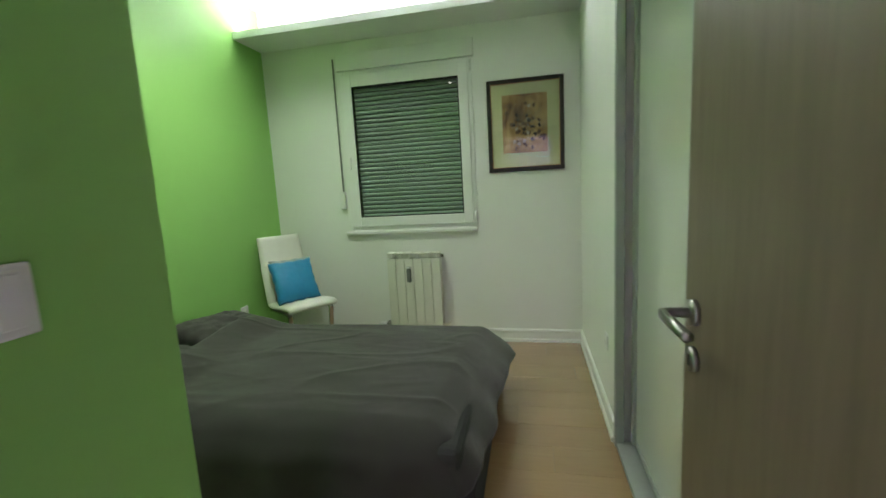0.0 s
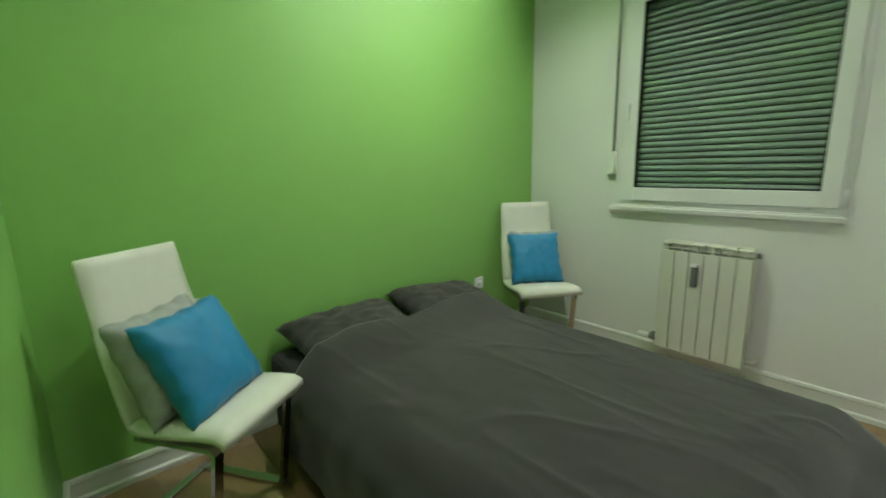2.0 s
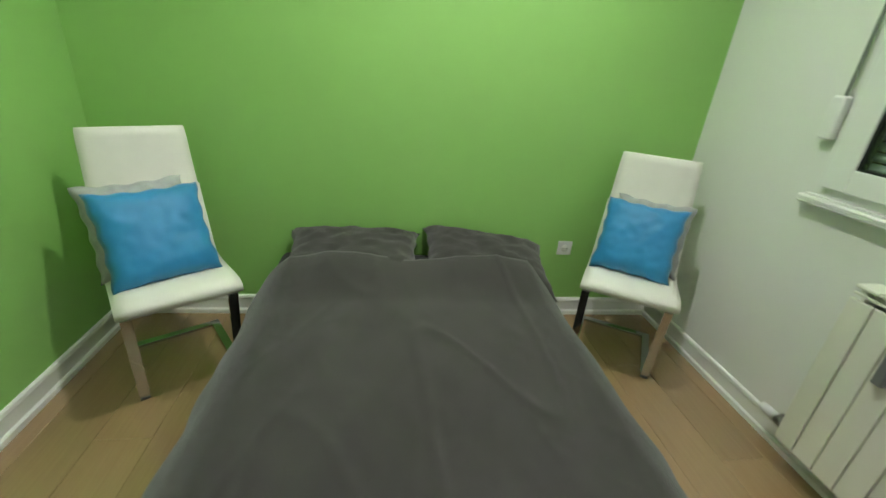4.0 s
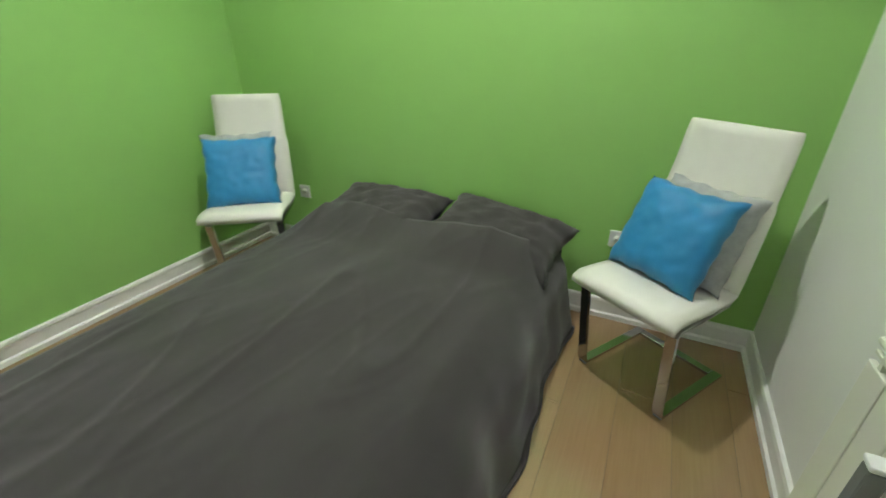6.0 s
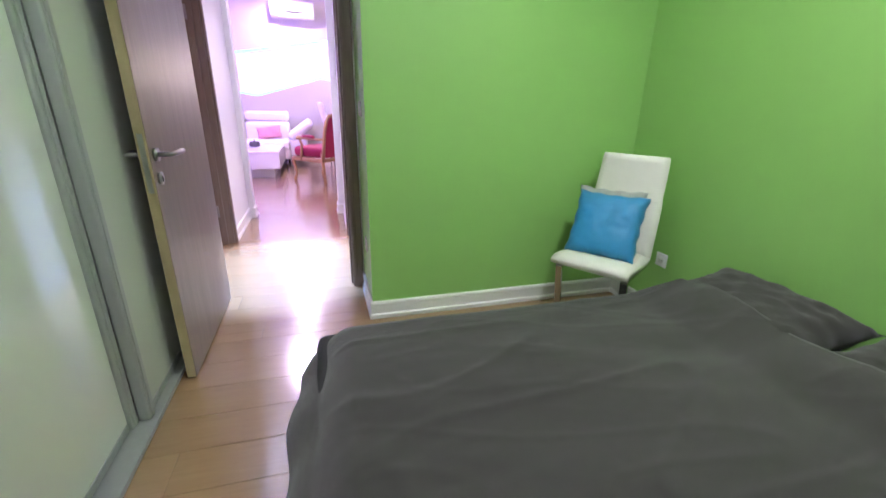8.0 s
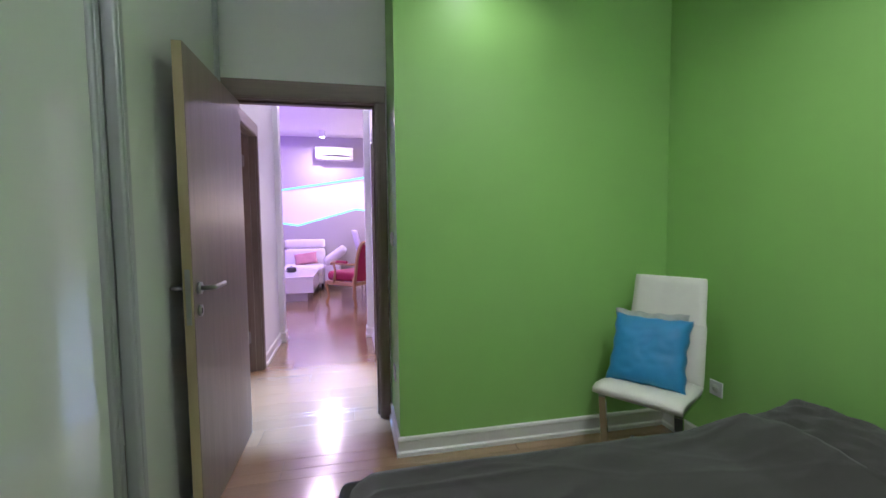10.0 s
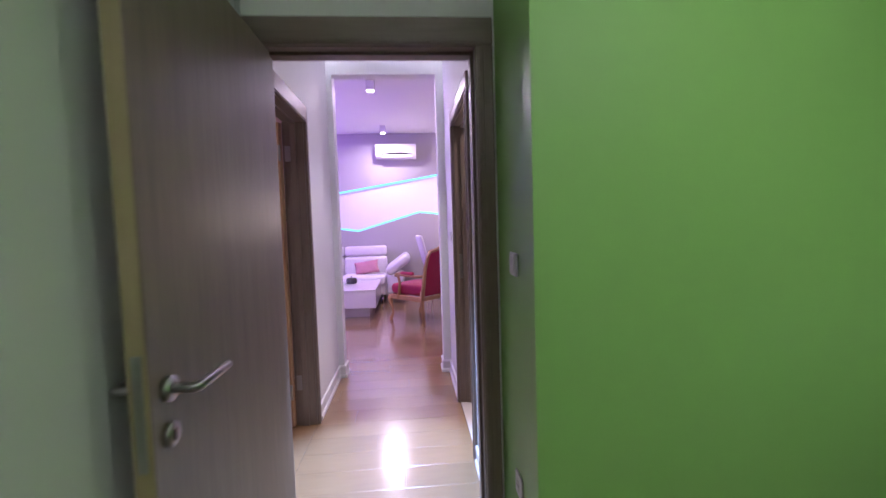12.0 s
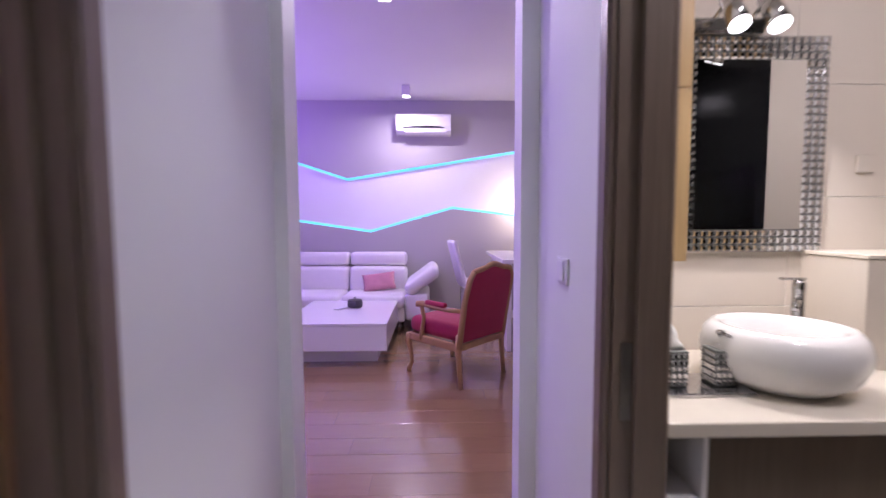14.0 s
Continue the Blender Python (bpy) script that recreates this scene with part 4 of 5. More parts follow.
def air_conditioner():
    t = thing("air_conditioner", pose(1.056, LY, 2.6), "white wall-mounted split air conditioner", "air conditioner")
    bm = bmesh.new()
    out = [(0.0, 0.0), (0.13, 0.0), (0.19, 0.04), (0.205, 0.1), (0.205, 0.22), (0.19, 0.262), (0.0, 0.265)]
    a = [bm.verts.new((-0.375, y, z)) for y, z in out]
    b = [bm.verts.new((0.375, y, z)) for y, z in out]
    bm.faces.new(a)
    bm.faces.new(b[::-1])
    for i in range(len(out)):
        bm.faces.new((a[i], b[i], b[(i + 1) % len(out)], a[(i + 1) % len(out)]))
    part("body", bm, ACPL, t)
    bm = bmesh.new()
    n = 20
    up = [bm.verts.new((-0.31 + 0.62 * k / n, 0.2065, 0.075 + 0.034 * math.sin(math.pi * k / n) ** 0.7)) for k in range(n + 1)]
    lo = [bm.verts.new((-0.31 + 0.62 * k / n, 0.2065, 0.074)) for k in range(n + 1)]
    for k in range(n):
        bm.faces.new((lo[k], lo[k + 1], up[k + 1], up[k]))
    part("air_slot", bm, DARKPL, t, "dark curved slot")
    part("louvre", boxes((-0.31, 0.25, 0.196, 0.204, 0.018, 0.062), bevel=0.003), ACPL, t)
    part("label_mark", boxes((0.25, 0.29, 0.2052, 0.2062, 0.155, 0.165)), GREYPL, t)


air_conditioner()


def soft_block(x0, x1, y0, y1, z0, z1, r=0.05):
    return boxes((x0, x1, y0, y1, z0, z1), bevel=r, seg=4)


def sofa():
    t = thing("sofa", pose(0.055, 0, 0), "white leather sofa with headrests and a tilted arm", "sofa")
    xa, xb = 1.235, 3.6
    part("base", soft_block(xa, xb, -6.4, -5.62, 0.14, 0.34, 0.03), SOFA, t)
    w = (xb - xa) / 3
    for k in range(3):
        x = xa + k * w
        part("seat_cushion", soft_block(x + 0.003, x + w - 0.003, -6.16, -5.56, 0.31, 0.49, 0.06), SOFA, t, "", True)
        part("back_cushion", soft_block(x + 0.003, x + w - 0.003, -6.39, -6.12, 0.44, 0.79, 0.06), SOFA, t, "", True)
        head = soft_block(x + 0.006, x + w - 0.006, -6.4, -6.2, 0.80, 0.98, 0.05)
        part("headrest", head, SOFA, t, "", True)
    bm = soft_block(-0.24, 0.24, -0.42, 0.38, -0.085, 0.085, 0.07)
    arm = part("arm", bm, SOFA, t, "upholstered arm tilted outwards", True)
    arm.matrix_basis = pose(1.02, -5.97, 0.66, 0, 36, 0)
    part("arm_support", soft_block(0.93, 1.23, -6.37, -5.62, 0.16, 0.5, 0.04), SOFA, t, "", True)
    for x in (1.31, 3.5):
        for y in (-6.3, -5.7):
            bm = bmesh.new()
            tube(bm, [(x, y, 0), (x, y, 0.14)], 0.02, 12)
            part("leg", bm, CHROME, t, "chrome leg", True)


sofa()
pc = tagged(part("cushion", puffed(bmesh.new(), 0.44, 0.25, 0.12, 16, 0.08, 0.006, 4), PINK, None, "", True), "soft pink cushion lying on the white sofa", "cushion")
pc.matrix_basis = pose(1.65, -5.98, 0.605, 8, -26, 90)


def coffee_table():
    t = thing("coffee_table", pose(0.03, 0.02, 0), "white gloss box coffee table on a recessed plinth", "coffee table")
    part("tabletop", boxes((1.34, 2.375, -5.68, -4.41, 0.405, 0.43), bevel=0.004), WHITEGLOSS, t)
    part("body", boxes((1.345, 2.37, -5.675, -4.415, 0.16, 0.403), bevel=0.004), WHITEGLOSS, t)
    part("plinth", boxes((1.46, 2.25, -5.5, -4.6, 0.0, 0.16), bevel=0.003), WHITEGLOSS, t)


coffee_table()


def stone_jar():
    t = thing("stone_jar", pose(1.82, -5.18, 0.43), "dark grey round lidded jar on the coffee table", "jar")
    part("jar", lathe(bmesh.new(), [(0.07, 0), (0.082, 0.006), (0.085, 0.03), (0.084, 0.065), (0.08, 0.07)], 28), SLATE, t, "", True)
    lid = part("lid", lathe(bmesh.new(), [(0.08, 0.071), (0.083, 0.075), (0.08, 0.085), (0.03, 0.092), (0.012, 0.094)], 28), SLATE, t, "", True)
    part("knob", lathe(bmesh.new(), [(0.008, 0.094), (0.007, 0.105), (0.013, 0.112), (0.006, 0.12)], 14), SLATE, lid, "", True)


stone_jar()
rem = tagged(part("phone", boxes((-0.075, 0.075, -0.04, 0.04, 0, 0.009), bevel=0.003), material("pale_grey_case", (0.5, 0.5, 0.52), 0.3)), "pale grey flat phone lying on the coffee table", "phone")
rem.matrix_basis = pose(1.96, -5.08, 0.4302, 0, 0, 60)


def armchair():
    """A carved bergere; it faces +x, its back feet stand at x = 0."""
    t = thing("armchair", pose(0.486, -4.055, 0, 0, 0, -45), "crimson velvet armchair with a carved honey oak frame", "armchair")
    hw, dp = 0.3, 0.635
    for s in (-1, 1):
        part("back_leg", tube(bmesh.new(), [(0.0, s * hw, 0.0), (0.015, s * hw, 0.15), (0.03, s * hw, 0.33), (0.02, s * hw, 0.45)], [0.022, 0.022, 0.027, 0.028], 10), CARVED, t, "", True)
        part("front_leg", tube(bmesh.new(), [(dp + 0.01, s * hw, 0.0), (dp + 0.012, s * hw, 0.03), (dp - 0.022, s * (hw - 0.01), 0.1), (dp - 0.015, s * hw, 0.2), (dp + 0.012, s * (hw + 0.008), 0.29), (dp + 0.0, s * hw, 0.36)], [0.021, 0.024, 0.017, 0.021, 0.031, 0.033], 12), CARVED, t, "carved cabriole leg", True)
        part("back_post", tube(bmesh.new(), [(0.02, s * hw, 0.34), (-0.005, s * hw, 0.5), (-0.05, s * (hw + 0.005), 0.75), (-0.09, s * (hw - 0.01), 0.92), (-0.1, s * (hw - 0.05), 0.985)], [0.027, 0.026, 0.024, 0.024, 0.022], 10), CARVED, t, "", True)
        part("arm_rail", tube(bmesh.new(), [(-0.03, s * hw, 0.66), (0.1, s * (hw + 0.025), 0.655), (0.28, s * (hw + 0.035), 0.66), (0.43, s * (hw + 0.03), 0.675), (0.485, s * (hw + 0.03), 0.665), (0.495, s * (hw + 0.03), 0.64)], [0.018, 0.019, 0.021, 0.024, 0.025, 0.018], 10), CARVED, t, "", True)
        part("arm_support", tube(bmesh.new(), [(0.47, s * (hw + 0.005), 0.34), (0.45, s * (hw + 0.01), 0.45), (0.42, s * (hw + 0.02), 0.55), (0.44, s * (hw + 0.03), 0.65)], [0.026, 0.02, 0.018, 0.021], 10), CARVED, t, "", True)
        part("arm_pad", soft_block(0.14, 0.38, s * (hw + 0.03) - 0.026, s * (hw + 0.03) + 0.026, 0.668, 0.712, 0.018), RED, t, "", True)
        part("side_rail", boxes((0.0, dp, s * hw - 0.02, s * hw + 0.02, 0.31, 0.375), bevel=0.01), CARVED, t)
    part("front_rail", boxes((dp - 0.02, dp + 0.02, -hw, hw, 0.31, 0.375), bevel=0.01), CARVED, t)
    part("back_rail", boxes((-0.005, 0.03, -hw, hw, 0.32, 0.375), bevel=0.01), CARVED, t)
    top = [(-0.1 - 0.008 * (1 - u * u), u * (hw - 0.05), 0.985 + 0.055 * (1 - abs(u) ** 1.6) - 0.012 * math.sin(math.pi * abs(u)) ** 2) for u in [k / 8 - 1 for k in range(17)]]
    part("crest_rail", tube(bmesh.new(), top, 0.024, 10), CARVED, t, "carved crest rail", True)
    part("seat_cushion", soft_block(0.02, dp + 0.03, -hw + 0.015, hw - 0.015, 0.372, 0.525, 0.06), RED, t, "", True)
    bm = bmesh.new()
    n, rows = 14, 14
    for side in (1, -1):
        g = []
        for i in range(rows + 1):
            f = i / rows
            row = []
            for j in range(n + 1):
                u = 2 * j / n - 1
                half = (hw - 0.012) - 0.05 * max(0, f - 0.85) / 0.15
                ztop = 0.985 + 0.045 * (1 - abs(u) ** 1.6)
                z = 0.385 + (ztop - 0.385) * f
                bulge = (0.055 if side > 0 else 0.014) * (1 - u ** 4) * (1 - (2 * f - 1) ** 4)
                row.append(bm.verts.new((0.015 - 0.115 * f + side * (0.012 + bulge), u * half, z)))
            g.append(row)
        for i in range(rows):
            for j in range(n):
                bm.faces.new((g[i][j], g[i][j + 1], g[i + 1][j + 1], g[i + 1][j]))
    part("back_upholstery", bm, RED, t, "crimson padded back", True)


armchair()


def high_table():
    t = thing("high_table", pose(0.21, -5.85, 0), "white gloss high table by the grey wall", "table")
    part("tabletop", boxes((-0.9, 0.0, -0.3, 1.1, 0.96, 1.0), bevel=0.004), WHITEGLOSS, t)
    for x in (-0.84, -0.12):
        part("panel_leg", boxes((x, x + 0.05, -0.26, 1.0, 0.0, 0.96), bevel=0.004), WHITEGLOSS, t)


high_table()


def high_chair():
    t = thing("dining_chair", pose(0.53, -5.75, 0, 0, 0, 190), "white upholstered high-backed chair at the table", "chair")
    part("seat", soft_block(-0.05, 0.36, -0.2, 0.2, 0.56, 0.66, 0.03), SOFA, t, "", True)
    b = part("backrest", soft_block(-0.03, 0.03, -0.2, 0.2, 0.0, 0.58, 0.027), SOFA, t, "curved white back", True)
    b.matrix_basis = pose(-0.03, 0, 0.60, 0, -14, 0)
    for x in (0.0, 0.32):
        for y in (-0.17, 0.17):
            part("leg", boxes((x - 0.014, x + 0.014, y - 0.014, y + 0.014, 0.0, 0.58), bevel=0.003), CHROME, t, "chrome leg")


high_chair()


def table_lamp():
    t = thing("table_lamp", pose(-0.34, -6.0, 1.0), "small lit table lamp with a cream shade", "table lamp")
    part("base", lathe(bmesh.new(), [(0.07, 0), (0.072, 0.01), (0.02, 0.03), (0.012, 0.06), (0.012, 0.3)], 24), CHROME, t, "", True)
    sh = bmesh.new()
    lathe(sh, [(0.13, 0.3), (0.1, 0.52)], 28)
    bmesh.ops.delete(sh, geom=[f for f in sh.faces if len(f.verts) > 4], context="FACES_ONLY")
    part("shade", sh, material("cream_lamp_shade", (0.8, 0.72, 0.6), 0.8), t, "", True)


table_lamp()

# ---- bathroom ----
BY, BXL, BYN, BZ = -2.09, -1.5, 0.385, 2.95
setting("wall_bathroom_far", boxes((BXL, HALL_R - 0.12, BY - 0.03, BY - 0.012, 0, BZ)), GROUT, "tiled bathroom wall behind the mirror", "wall")
setting("wall_bathroom_side", boxes((BXL - 0.12, BXL, BY, -0.68, 0, BZ)), TILE, "beige tiled bathroom wall", "wall")
setting("wall_bathroom_shower", boxes((BXL, HALL_R - 0.12, BYN - 0.02, BYN, 0, BZ)), BLACKTILE, "black tiled shower wall", "wall")
setting("bathroom_ceiling", boxes((BXL, HALL_R - 0.12, BY, BYN, BZ, BZ + 0.08)), CEIL, "white bathroom ceiling", "ceiling")
setting("bathroom_floor", boxes((BXL, HALL_R - 0.003, BY, BYN, -0.05, 0.004)), TILE, "pale bathroom floor tile", "floor")
setting("wall_shower_back", boxes((BXL - 0.12, BXL, -0.68, BYN, 0, BZ)), BLACKTILE, "black tiled wall inside the shower", "wall")


def shower_screen():
    t = thing("shower_screen", pose(BXL + 0.14, 0, 0), "glass shower screen with chrome fittings", "shower screen")
    g = glass("smoked_shower_glass", (0.75, 0.8, 0.8))
    part("fixed_pane", boxes((0, 0.008, 0.06, BYN - 0.03, 0.02, 1.95)), g, t, "smoked glass pane")
    part("door_pane", boxes((0, 0.008, -0.62, 0.05, 0.02, 1.95)), g, t, "smoked glass pane")
    for z in (0.35, 1.62):
        part("hinge_clamp", boxes((-0.006, 0.014, 0.0, 0.11, z, z + 0.08), bevel=0.003), CHROME, t, "chrome glass hinge")
    part("edge_rail", tube(bmesh.new(), [(0.02, -0.05, 0.3), (0.02, -0.05, 1.95)], 0.008, 10), CHROME, t, "chrome rail", True)


shower_screen()


def pipe_box():
    t = thing("pipe_ledge", pose(0, 0, 0), "boxed-in tiled ledge beside the basin", "ledge", kind="structure")
    part("body", boxes((BXL, -0.565, BY, -1.825, 0, 1.262)), TILE, t)
    part("ledge_top", boxes((BXL, -0.56, BY, -1.82, 1.263, 1.278), bevel=0.003), COUNTER, t)


pipe_box()


def vanity():
    t = thing("vanity_unit", pose(0.028, 0.012, 0), "vanity unit with cream counter, open shelves and walnut doors", "vanity")
    part("countertop", boxes((-1.45, 0.295, -2.095, -1.48, 0.836, 0.876), bevel=0.004), COUNTER, t, "cream stone counter")
    part("side_panel", boxes((0.275, 0.29, -2.09, -1.52, 0.1, 0.835), bevel=0.001), WHITEGLOSS, t)
    part("inner_panel", boxes((0.15, 0.165, -2.09, -1.52, 0.1, 0.835), bevel=0.001), WHITEGLOSS, t)
    part("shelf_back", boxes((0.165, 0.275, -2.095, -2.085, 0.1, 0.82)), WHITEGLOSS, t)
    for z in (0.1, 0.27, 0.45, 0.63):
        part("shelf", boxes((0.166, 0.274, -2.084, -1.525, z, z + 0.016), bevel=0.001), WHITEGLOSS, t)
    part("carcass", boxes((-1.43, 0.149, -2.09, -1.55, 0.1, 0.835)), WALNUT, t)
    for x in (-1.41, -0.63):
        part("door", boxes((x, x + 0.772, -1.548, -1.528, 0.11, 0.82), bevel=0.002), WALNUT, t, "dark walnut veneered door")
    for x in (-1.3, 0.2):
        part("foot", boxes((x - 0.02, x + 0.02, -1.95, -1.7, 0.004, 0.1)), GAP, t)


vanity()


def basin():
    t = thing("wash_basin", pose(-0.19, -1.73, 0.877), "round white ceramic basin standing on the counter", "basin")
    prof = [(0.13, 0.0), (0.17, 0.008), (0.215, 0.04), (0.242, 0.09), (0.243, 0.13), (0.23, 0.168), (0.205, 0.19), (0.185, 0.19), (0.172, 0.178), (0.16, 0.13), (0.14, 0.085), (0.09, 0.05), (0.03, 0.042)]
    part("bowl", lathe(bmesh.new(), prof, 48, sx=0.93, sy=0.86), CERAMIC, t, "", True)
    part("drain", lathe(bmesh.new(), [(0.028, 0.043), (0.027, 0.047), (0.01, 0.05)], 20), CHROME, t, "chrome drain", True)
    bm = bmesh.new()
    tube(bm, [(-0.10, -0.135, 0.135), (-0.098, -0.122, 0.13)], 0.013, 14)
    part("overflow", bm, CHROME, t, "chrome overflow ring", True)
    t2 = thing("basin_tap", pose(-0.43, -1.94, 0.877), "tall chrome basin mixer tap", "tap")
    part("column", lathe(bmesh.new(), [(0.027, 0), (0.027, 0.006), (0.021, 0.012), (0.02, 0.255), (0.022, 0.262), (0.022, 0.29), (0.015, 0.3)], 20), CHROME, t2, "", True)
    part("spout", tube(bmesh.new(), [(0.0, 0.0, 0.225), (0.05, 0.05, 0.228), (0.09, 0.09, 0.222), (0.095, 0.095, 0.205)], 0.0125, 12), CHROME, t2, "", True)
    part("lever", boxes((-0.02, 0.07, -0.012, 0.012, 0.3, 0.31), bevel=0.004), CHROME, t2)


basin()


def mirror():
    x0, x1, z0, z1, f = -0.625, -0.015, 1.272, 2.105, 0.09
    t = thing("wall_mirror", pose(0, BY, 0), "wall mirror framed with silver mosaic beads", "mirror")
    part("mirror_glass", boxes((x0 + f, x1 - f, 0.006, 0.02, z0 + f, z1 - f)), MIRROR, t)
    bm = bmesh.new()
    for r in ((x0, x0 + f, z0, z1), (x1 - f, x1, z0, z1), (x0 + f, x1 - f, z0, z0 + f), (x0 + f, x1 - f, z1 - f, z1)):
        box(bm, r[0], r[1], 0.0, 0.018, r[2], r[3])
    part("frame", bm, GREYPL, t)
    me = None
    step = f / 3
    cols, rows = int(round((x1 - x0) / step)), int(round((z1 - z0) / step))
    sx, sz = (x1 - x0) / cols, (z1 - z0) / rows
    for i in range(cols):
        for j in range(rows):
            if 3 <= i < cols - 3 and 3 <= j < rows - 3:
                continue
            if me is None:
                bm = boxes((-sx * 0.45, sx * 0.45, 0, 0.008, -sz * 0.45, sz * 0.45))
                top = [v for v in bm.verts if v.co.y > 0.004]
                for v in top:
                    v.co.x *= 0.55
                    v.co.z *= 0.55
                ob = part("bead", bm, BEAD, t)
                me = ob.data
            else:
                ob = new("bead", me)
                ob.parent = t
            ob.location = (x0 + (i + 0.5) * sx, 0.018, z0 + (j + 0.5) * sz)
    lampbar = thing("mirror_lamp", pose(-0.2, BY, 2.14), "chrome double spotlight above the mirror", "wall lamp")
    part("wall_plate", boxes((-0.16, 0.13, 0.0, 0.03, -0.03, 0.03), bevel=0.01), CHROME, lampbar)
    for x in (-0.08, 0.06):
        bm = bmesh.new()
        tube(bm, [(x, 0.03, 0.0), (x, 0.1, 0.03)], 0.008, 10)
        part("arm", bm, CHROME, lampbar, "", True)
        bm = bmesh.new()
        tube(bm, [(x - 0.02, 0.1, 0.06), (x, 0.19, -0.07)], [0.03, 0.036], 20)
        head = part("lamp_head", bm, CHROME, lampbar, "chrome spotlight head", True)
        bm = bmesh.new()
        tube(bm, [(x + 0.0002, 0.1905, -0.0705), (x + 0.001, 0.1925, -0.074)], 0.032, 20)
        part("bulb", bm, LAMPGLOW, head, "glowing bulb face", True)


mirror()


def wall_cabinet():
    t = thing("wall_cabinet", pose(0.353, BY, 1.255), "light maple wall cabinet beside the mirror", "cabinet")
    part("body", boxes((-0.318, 0.0, 0.0, 0.2, 0.0, 1.245), bevel=0.002), LIGHTWOOD, t)
    for z0, z1 in ((0.0, 0.59), (0.595, 1.245)):
        part("door", boxes((-0.318, 0.0, 0.202, 0.22, z0, z1), bevel=0.002), LIGHTWOOD, t)


wall_cabinet()


def vessel_set():
    tray = tagged(part("tray", boxes((-0.04, 0.245, -1.79, -1.62, 0.8765, 0.889), bevel=0.004), BEAD), "mirrored mosaic tray on the counter", "tray")
    for x, lab, pump in ((0.02, "mirrored mosaic soap dispenser with chrome pump", True), (0.175, "square mirrored mosaic tissue holder on the tray", False)):
        t = thing("soap_dispenser" if pump else "tissue_holder", pose(x, -1.705, 0.89), lab, "bathroom set")
        part("body", boxes((-0.035, 0.035, -0.035, 0.035, 0.0, 0.11), bevel=0.003), GREYPL, t)
        for i in range(4):
            for j in range(5):
                for face in range(2):
                    bm = boxes((-0.0065, 0.0065, 0, 0.005, -0.008, 0.008), bevel=0.002, seg=1)
                    b = part("bead", bm, BEAD, t)
                    b.matrix_basis = pose(-0.026 + i * 0.0175, 0.035, 0.014 + j * 0.0205) if face == 0 else pose(0.035, -0.026 + i * 0.0175, 0.014 + j * 0.0205, 0, 0, -90)
        if pump:
            bm = lathe(bmesh.new(), [(0.014, 0.11), (0.014, 0.125), (0.006, 0.128), (0.006, 0.15), (0.012, 0.152), (0.012, 0.165)], 16)
            tube(bm, [(0, 0, 0.158), (0, 0.045, 0.156)], 0.005, 8)
            part("pump", bm, CHROME, t, "chrome pump", True)

    bm, rings = bmesh.new(), []
    for k in range(7):
        f = k / 6
        rad = 0.03 * (1 - f) ** 0.7 + 0.003
        rings.append([bm.verts.new((rad * (1 + 0.3 * math.sin(3 * a + k)) * math.cos(a) + 0.012 * f * f, 0.7 * rad * (1 + 0.3 * math.cos(2 * a + 2 * k)) * math.sin(a), 0.082 * f)) for a in [2 * math.pi * i / 18 for i in range(18)]])
    for a, b in zip(rings, rings[1:]):
        for i in range(18):
            bm.faces.new((a[i], a[(i + 1) % 18], b[(i + 1) % 18], b[i]))
    bm.faces.new(rings[0][::-1])
    bm.faces.new(rings[-1])
    tissue = tagged(part("paper_tissue", bm, material("white_tissue_paper", (0.82, 0.81, 0.78), 0.9, var=0.05, scale=60, bump=0.4), None, "", True), "crumpled white paper tissue pulled out of its holder", "tissue")
    tissue.matrix_basis = pose(0.175, -1.705, 1.0)


vessel_set()


def bathroom_tiles():
    wall = bpy.data.objects["wall_bathroom_far"]
    z = 0.17 - 0.44
    while z < BZ - 0.05:
        x = HALL_R - 0.12
        while x > BXL + 0.02:
            x2 = max(BXL, x - 0.9)
            part("tile", boxes((x2 + 0.0015, x - 0.0015, BY - 0.012, BY - 0.001, max(0.0, z + 0.0015), min(z + 0.4385, BZ)), bevel=0.0015, seg=1), TILE, wall)
            x = x2
        z += 0.44


bathroom_tiles()
plate("wall_socket", pose(-0.8, BY, 1.62, 0, 0, 90), "beige flush wall plate on the beige tiles", "socket", 0, False, 0.07, 0.07, TILE)

# ---- second bedroom ----
setting("wall_second_far", boxes((HALL_L + 0.12, 4.6, HALL_END - 0.14 + 0.101, HALL_END - 0.02, 0, 2.75)), material("rose_paint", (0.62, 0.46, 0.44), 0.6, var=0.03), "rose painted wall above the headboard", "wall")
setting("wall_second_side", boxes((4.6, 4.75, -2.12, 0.4, 0, 2.75)), WHITE, "white wall of the second bedroom", "wall")
setting("wall_second_near", boxes((HALL_L + 0.12, 2.3, -0.3, -0.141, 0, 2.75), (2.3, 4.6, 0.3, 0.4, 0, 2.75), (2.3, 2.4, -0.3, 0.3, 0, 2.75)), WHITE, "white wall of the second bedroom", "wall")
setting("second_ceiling", boxes((HALL_L + 0.12, 4.6, HALL_END - 0.02, 0.3, 2.75, 2.85)), CEIL, "white ceiling of the second bedroom", "ceiling")
SY = HALL_END - 0.02


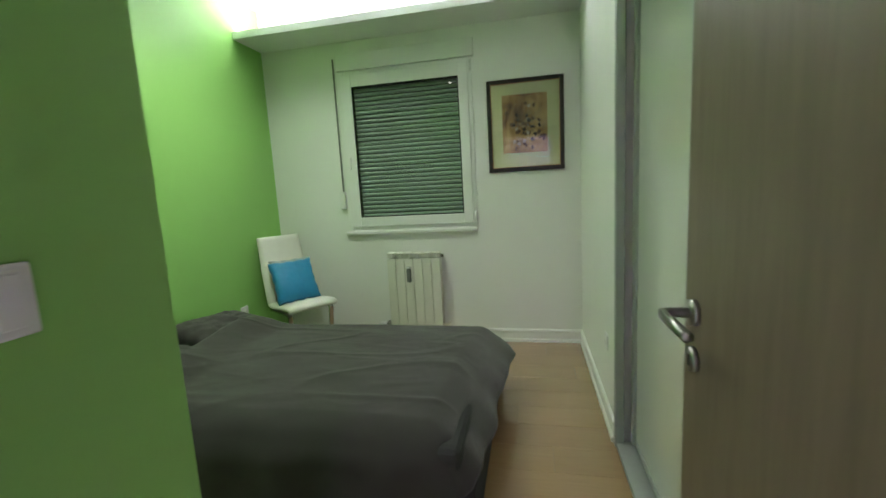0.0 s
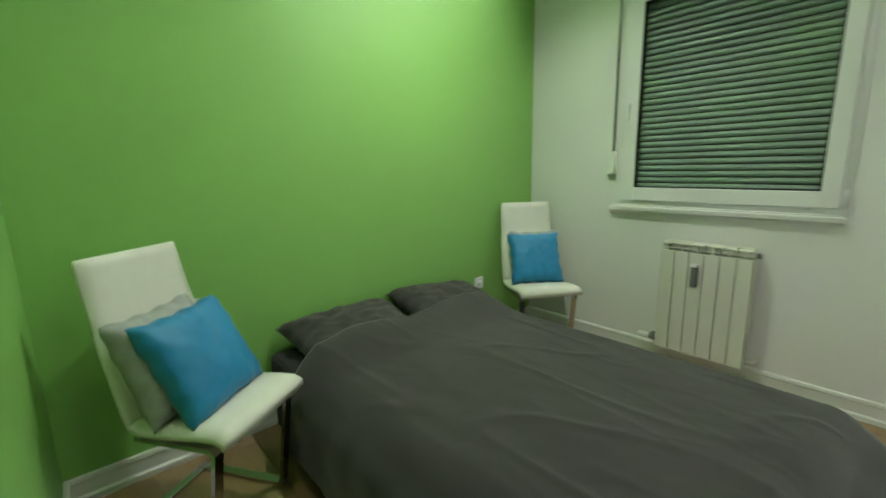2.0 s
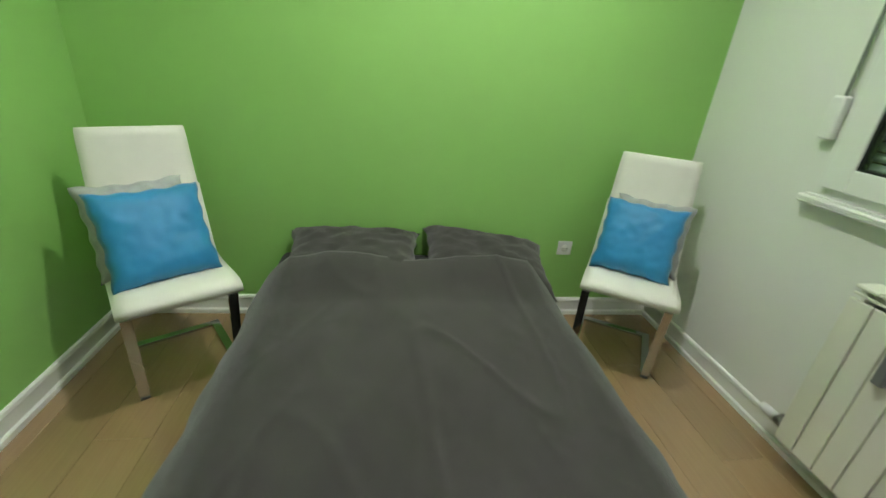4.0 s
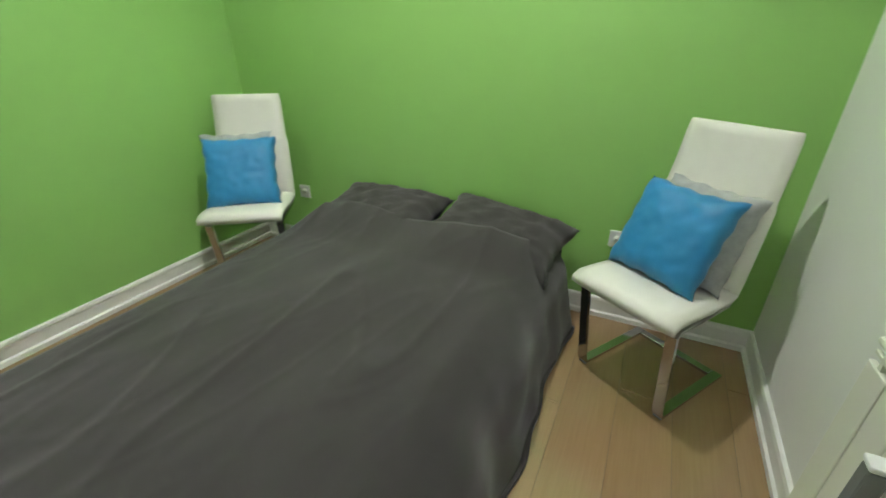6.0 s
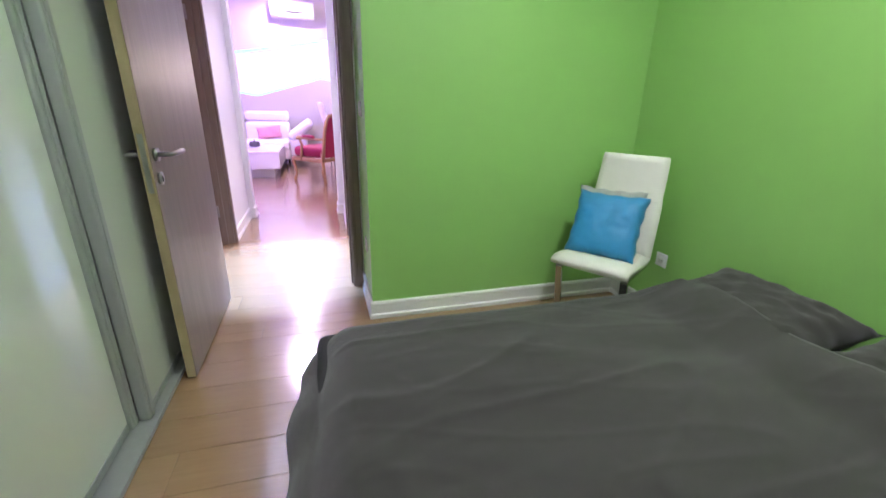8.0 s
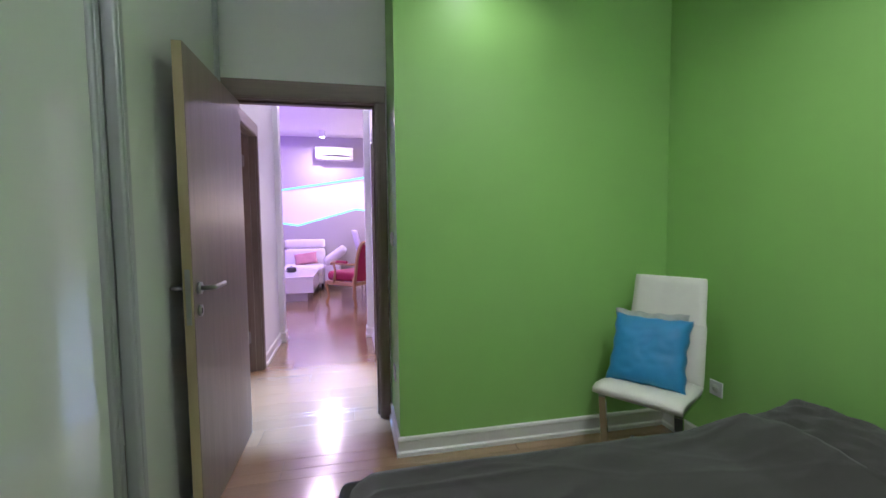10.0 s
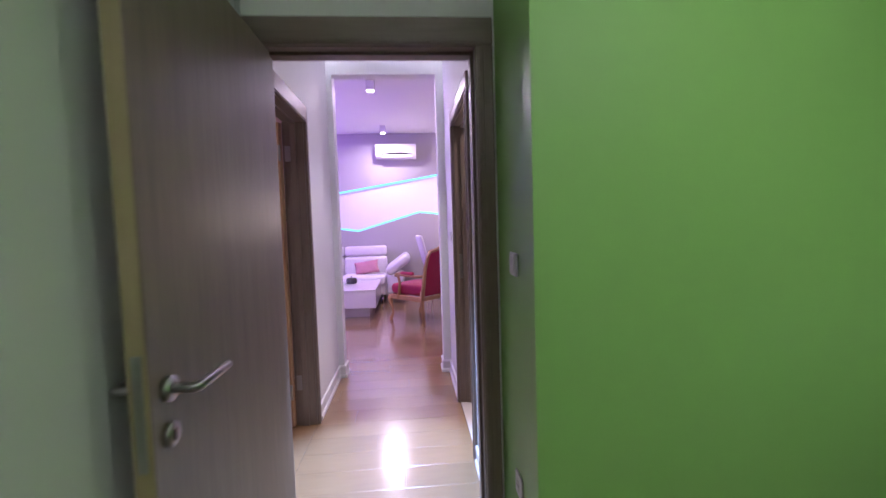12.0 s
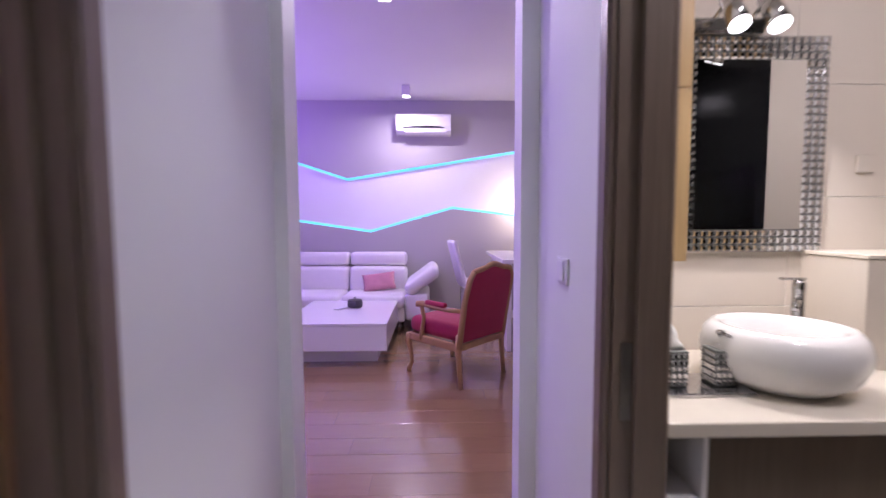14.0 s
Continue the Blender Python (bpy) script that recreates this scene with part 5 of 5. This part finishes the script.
def headboard():
    t = thing("headboard", pose(0, 0, 0), "cream tufted headboard with wooden side panel under violet light", "headboard")
    part("side_panel", boxes((2.42, 3.12, SY + 0.001, SY + 0.03, 0.0, 1.62), bevel=0.002), OAKWARM, t, "warm oak side panel")
    part("shelf_cap", boxes((2.42, 4.5, SY + 0.001, SY + 0.09, 1.625, 1.645), bevel=0.002), WHITEGLOSS, t)
    part("led_strip", boxes((2.45, 4.5, SY + 0.04, SY + 0.05, 1.646, 1.652)), VIOLETGLOW, t, "violet strip light")
    for i in range(4):
        for j in range(6):
            x, z = 3.15 + i * 0.35, 0.3 + j * 0.22
            part("pad", boxes((x, x + 0.346, SY + 0.001, SY + 0.075, z, z + 0.216), bevel=0.03, seg=3), TUFT, t, "", True)


headboard()
lamp("headboard_strip_light", "AREA", pose(3.5, SY + 0.05, 1.66, 180), 8, VIOLET, 2.2, 0.02)


def nightstand():
    t = thing("nightstand", pose(2.78, SY + 0.05, 0), "white open nightstand hung beside the headboard", "nightstand")
    part("top", boxes((0, 0.45, 0.03, 0.38, 0.50, 0.52), bevel=0.002), WHITEGLOSS, t)
    part("bottom", boxes((0, 0.45, 0.03, 0.38, 0.18, 0.2), bevel=0.002), WHITEGLOSS, t)
    part("shelf", boxes((0.02, 0.43, 0.03, 0.36, 0.34, 0.355)), WHITEGLOSS, t)
    for x in (0.0, 0.43):
        part("side", boxes((x, x + 0.02, 0.03, 0.38, 0.2, 0.5)), WHITEGLOSS, t)
    part("plinth", boxes((0.05, 0.4, 0.06, 0.3, 0.0, 0.18)), GAP, t)
    t2 = thing("mug", pose(2.85, SY + 0.28, 0.521), "red glazed mug standing on the nightstand", "mug")
    part("cup", lathe(bmesh.new(), [(0.04, 0), (0.045, 0.01), (0.047, 0.11), (0.043, 0.112), (0.04, 0.012)], 24), REDGLASS, t2, "", True)
    part("handle", tube(bmesh.new(), [(0.045, 0, 0.03), (0.075, 0, 0.04), (0.078, 0, 0.07), (0.046, 0, 0.085)], 0.006, 8), REDGLASS, t2, "", True)
    t3 = thing("reading_lamp", pose(3.0, SY + 0.035, 0), "thin black flexible reading lamp on the wooden panel", "wall lamp")
    part("stem", tube(bmesh.new(), [(0.06, 0.0, 0.55), (0.06, 0.05, 1.2), (0.03, 0.09, 1.42), (-0.05, 0.13, 1.45)], 0.006, 8), DARKPL, t3, "", True)
    part("head", tube(bmesh.new(), [(0.05, 0.08, 1.36), (0.12, 0.11, 1.3)], [0.012, 0.016], 10), DARKPL, t3, "", True)


nightstand()

# ---- floor planks ----
floor = setting("floor", boxes((LX0, 4.6, LY, YW, -0.05, -0.003)), JOINT, "glossy oak laminate floor running through the flat", "floor")


def planks():
    areas = ((XH, XR + 0.05, YG, YW), (XN, XR + 0.05, -0.14, YG), (HALL_R, HALL_L, HALL_END - 0.14, -0.14), (LX0, LX1, LY, LYN), (HALL_L, 3.4, -2.09, -0.3))
    rng = random.Random(3)
    w, l = 0.192, 1.285
    shared = {}
    for x0, x1, y0, y1 in areas:
        k0, k1 = math.floor(y0 / w), math.ceil(y1 / w)
        for k in range(k0, k1):
            a, b = max(y0, k * w), min(y1, k * w + w)
            if b - a < 0.01:
                continue
            off = (k * 0.43) % 1.0 * l
            i0 = math.floor((x0 - off) / l)
            for i in range(i0, math.ceil((x1 - off) / l)):
                c, d = max(x0, off + i * l), min(x1, off + i * l + l)
                if d - c < 0.01:
                    continue
                key = (round(d - c, 3), round(b - a, 3))
                if key not in shared:
                    bm = bmesh.new()
                    g, e = 0.0006, 0.0012
                    lo = [bm.verts.new((x, y, -0.004)) for x, y in ((g, g), (key[0] - g, g), (key[0] - g, key[1] - g), (g, key[1] - g))]
                    mid = [bm.verts.new((v.co.x, v.co.y, -0.0007)) for v in lo]
                    up = [bm.verts.new((x, y, 0)) for x, y in ((g + e, g + e), (key[0] - g - e, g + e), (key[0] - g - e, key[1] - g - e), (g + e, key[1] - g - e))]
                    for r, q in ((lo, mid), (mid, up)):
                        for n in range(4):
                            bm.faces.new((r[n], r[(n + 1) % 4], q[(n + 1) % 4], q[n]))
                    bm.faces.new(up)
                    ob = part("plank", bm, PLANK, floor)
                    shared[key] = ob.data
                else:
                    ob = new("plank", shared[key])
                    ob.parent = floor
                ob.location = (c, a, 0)


planks()
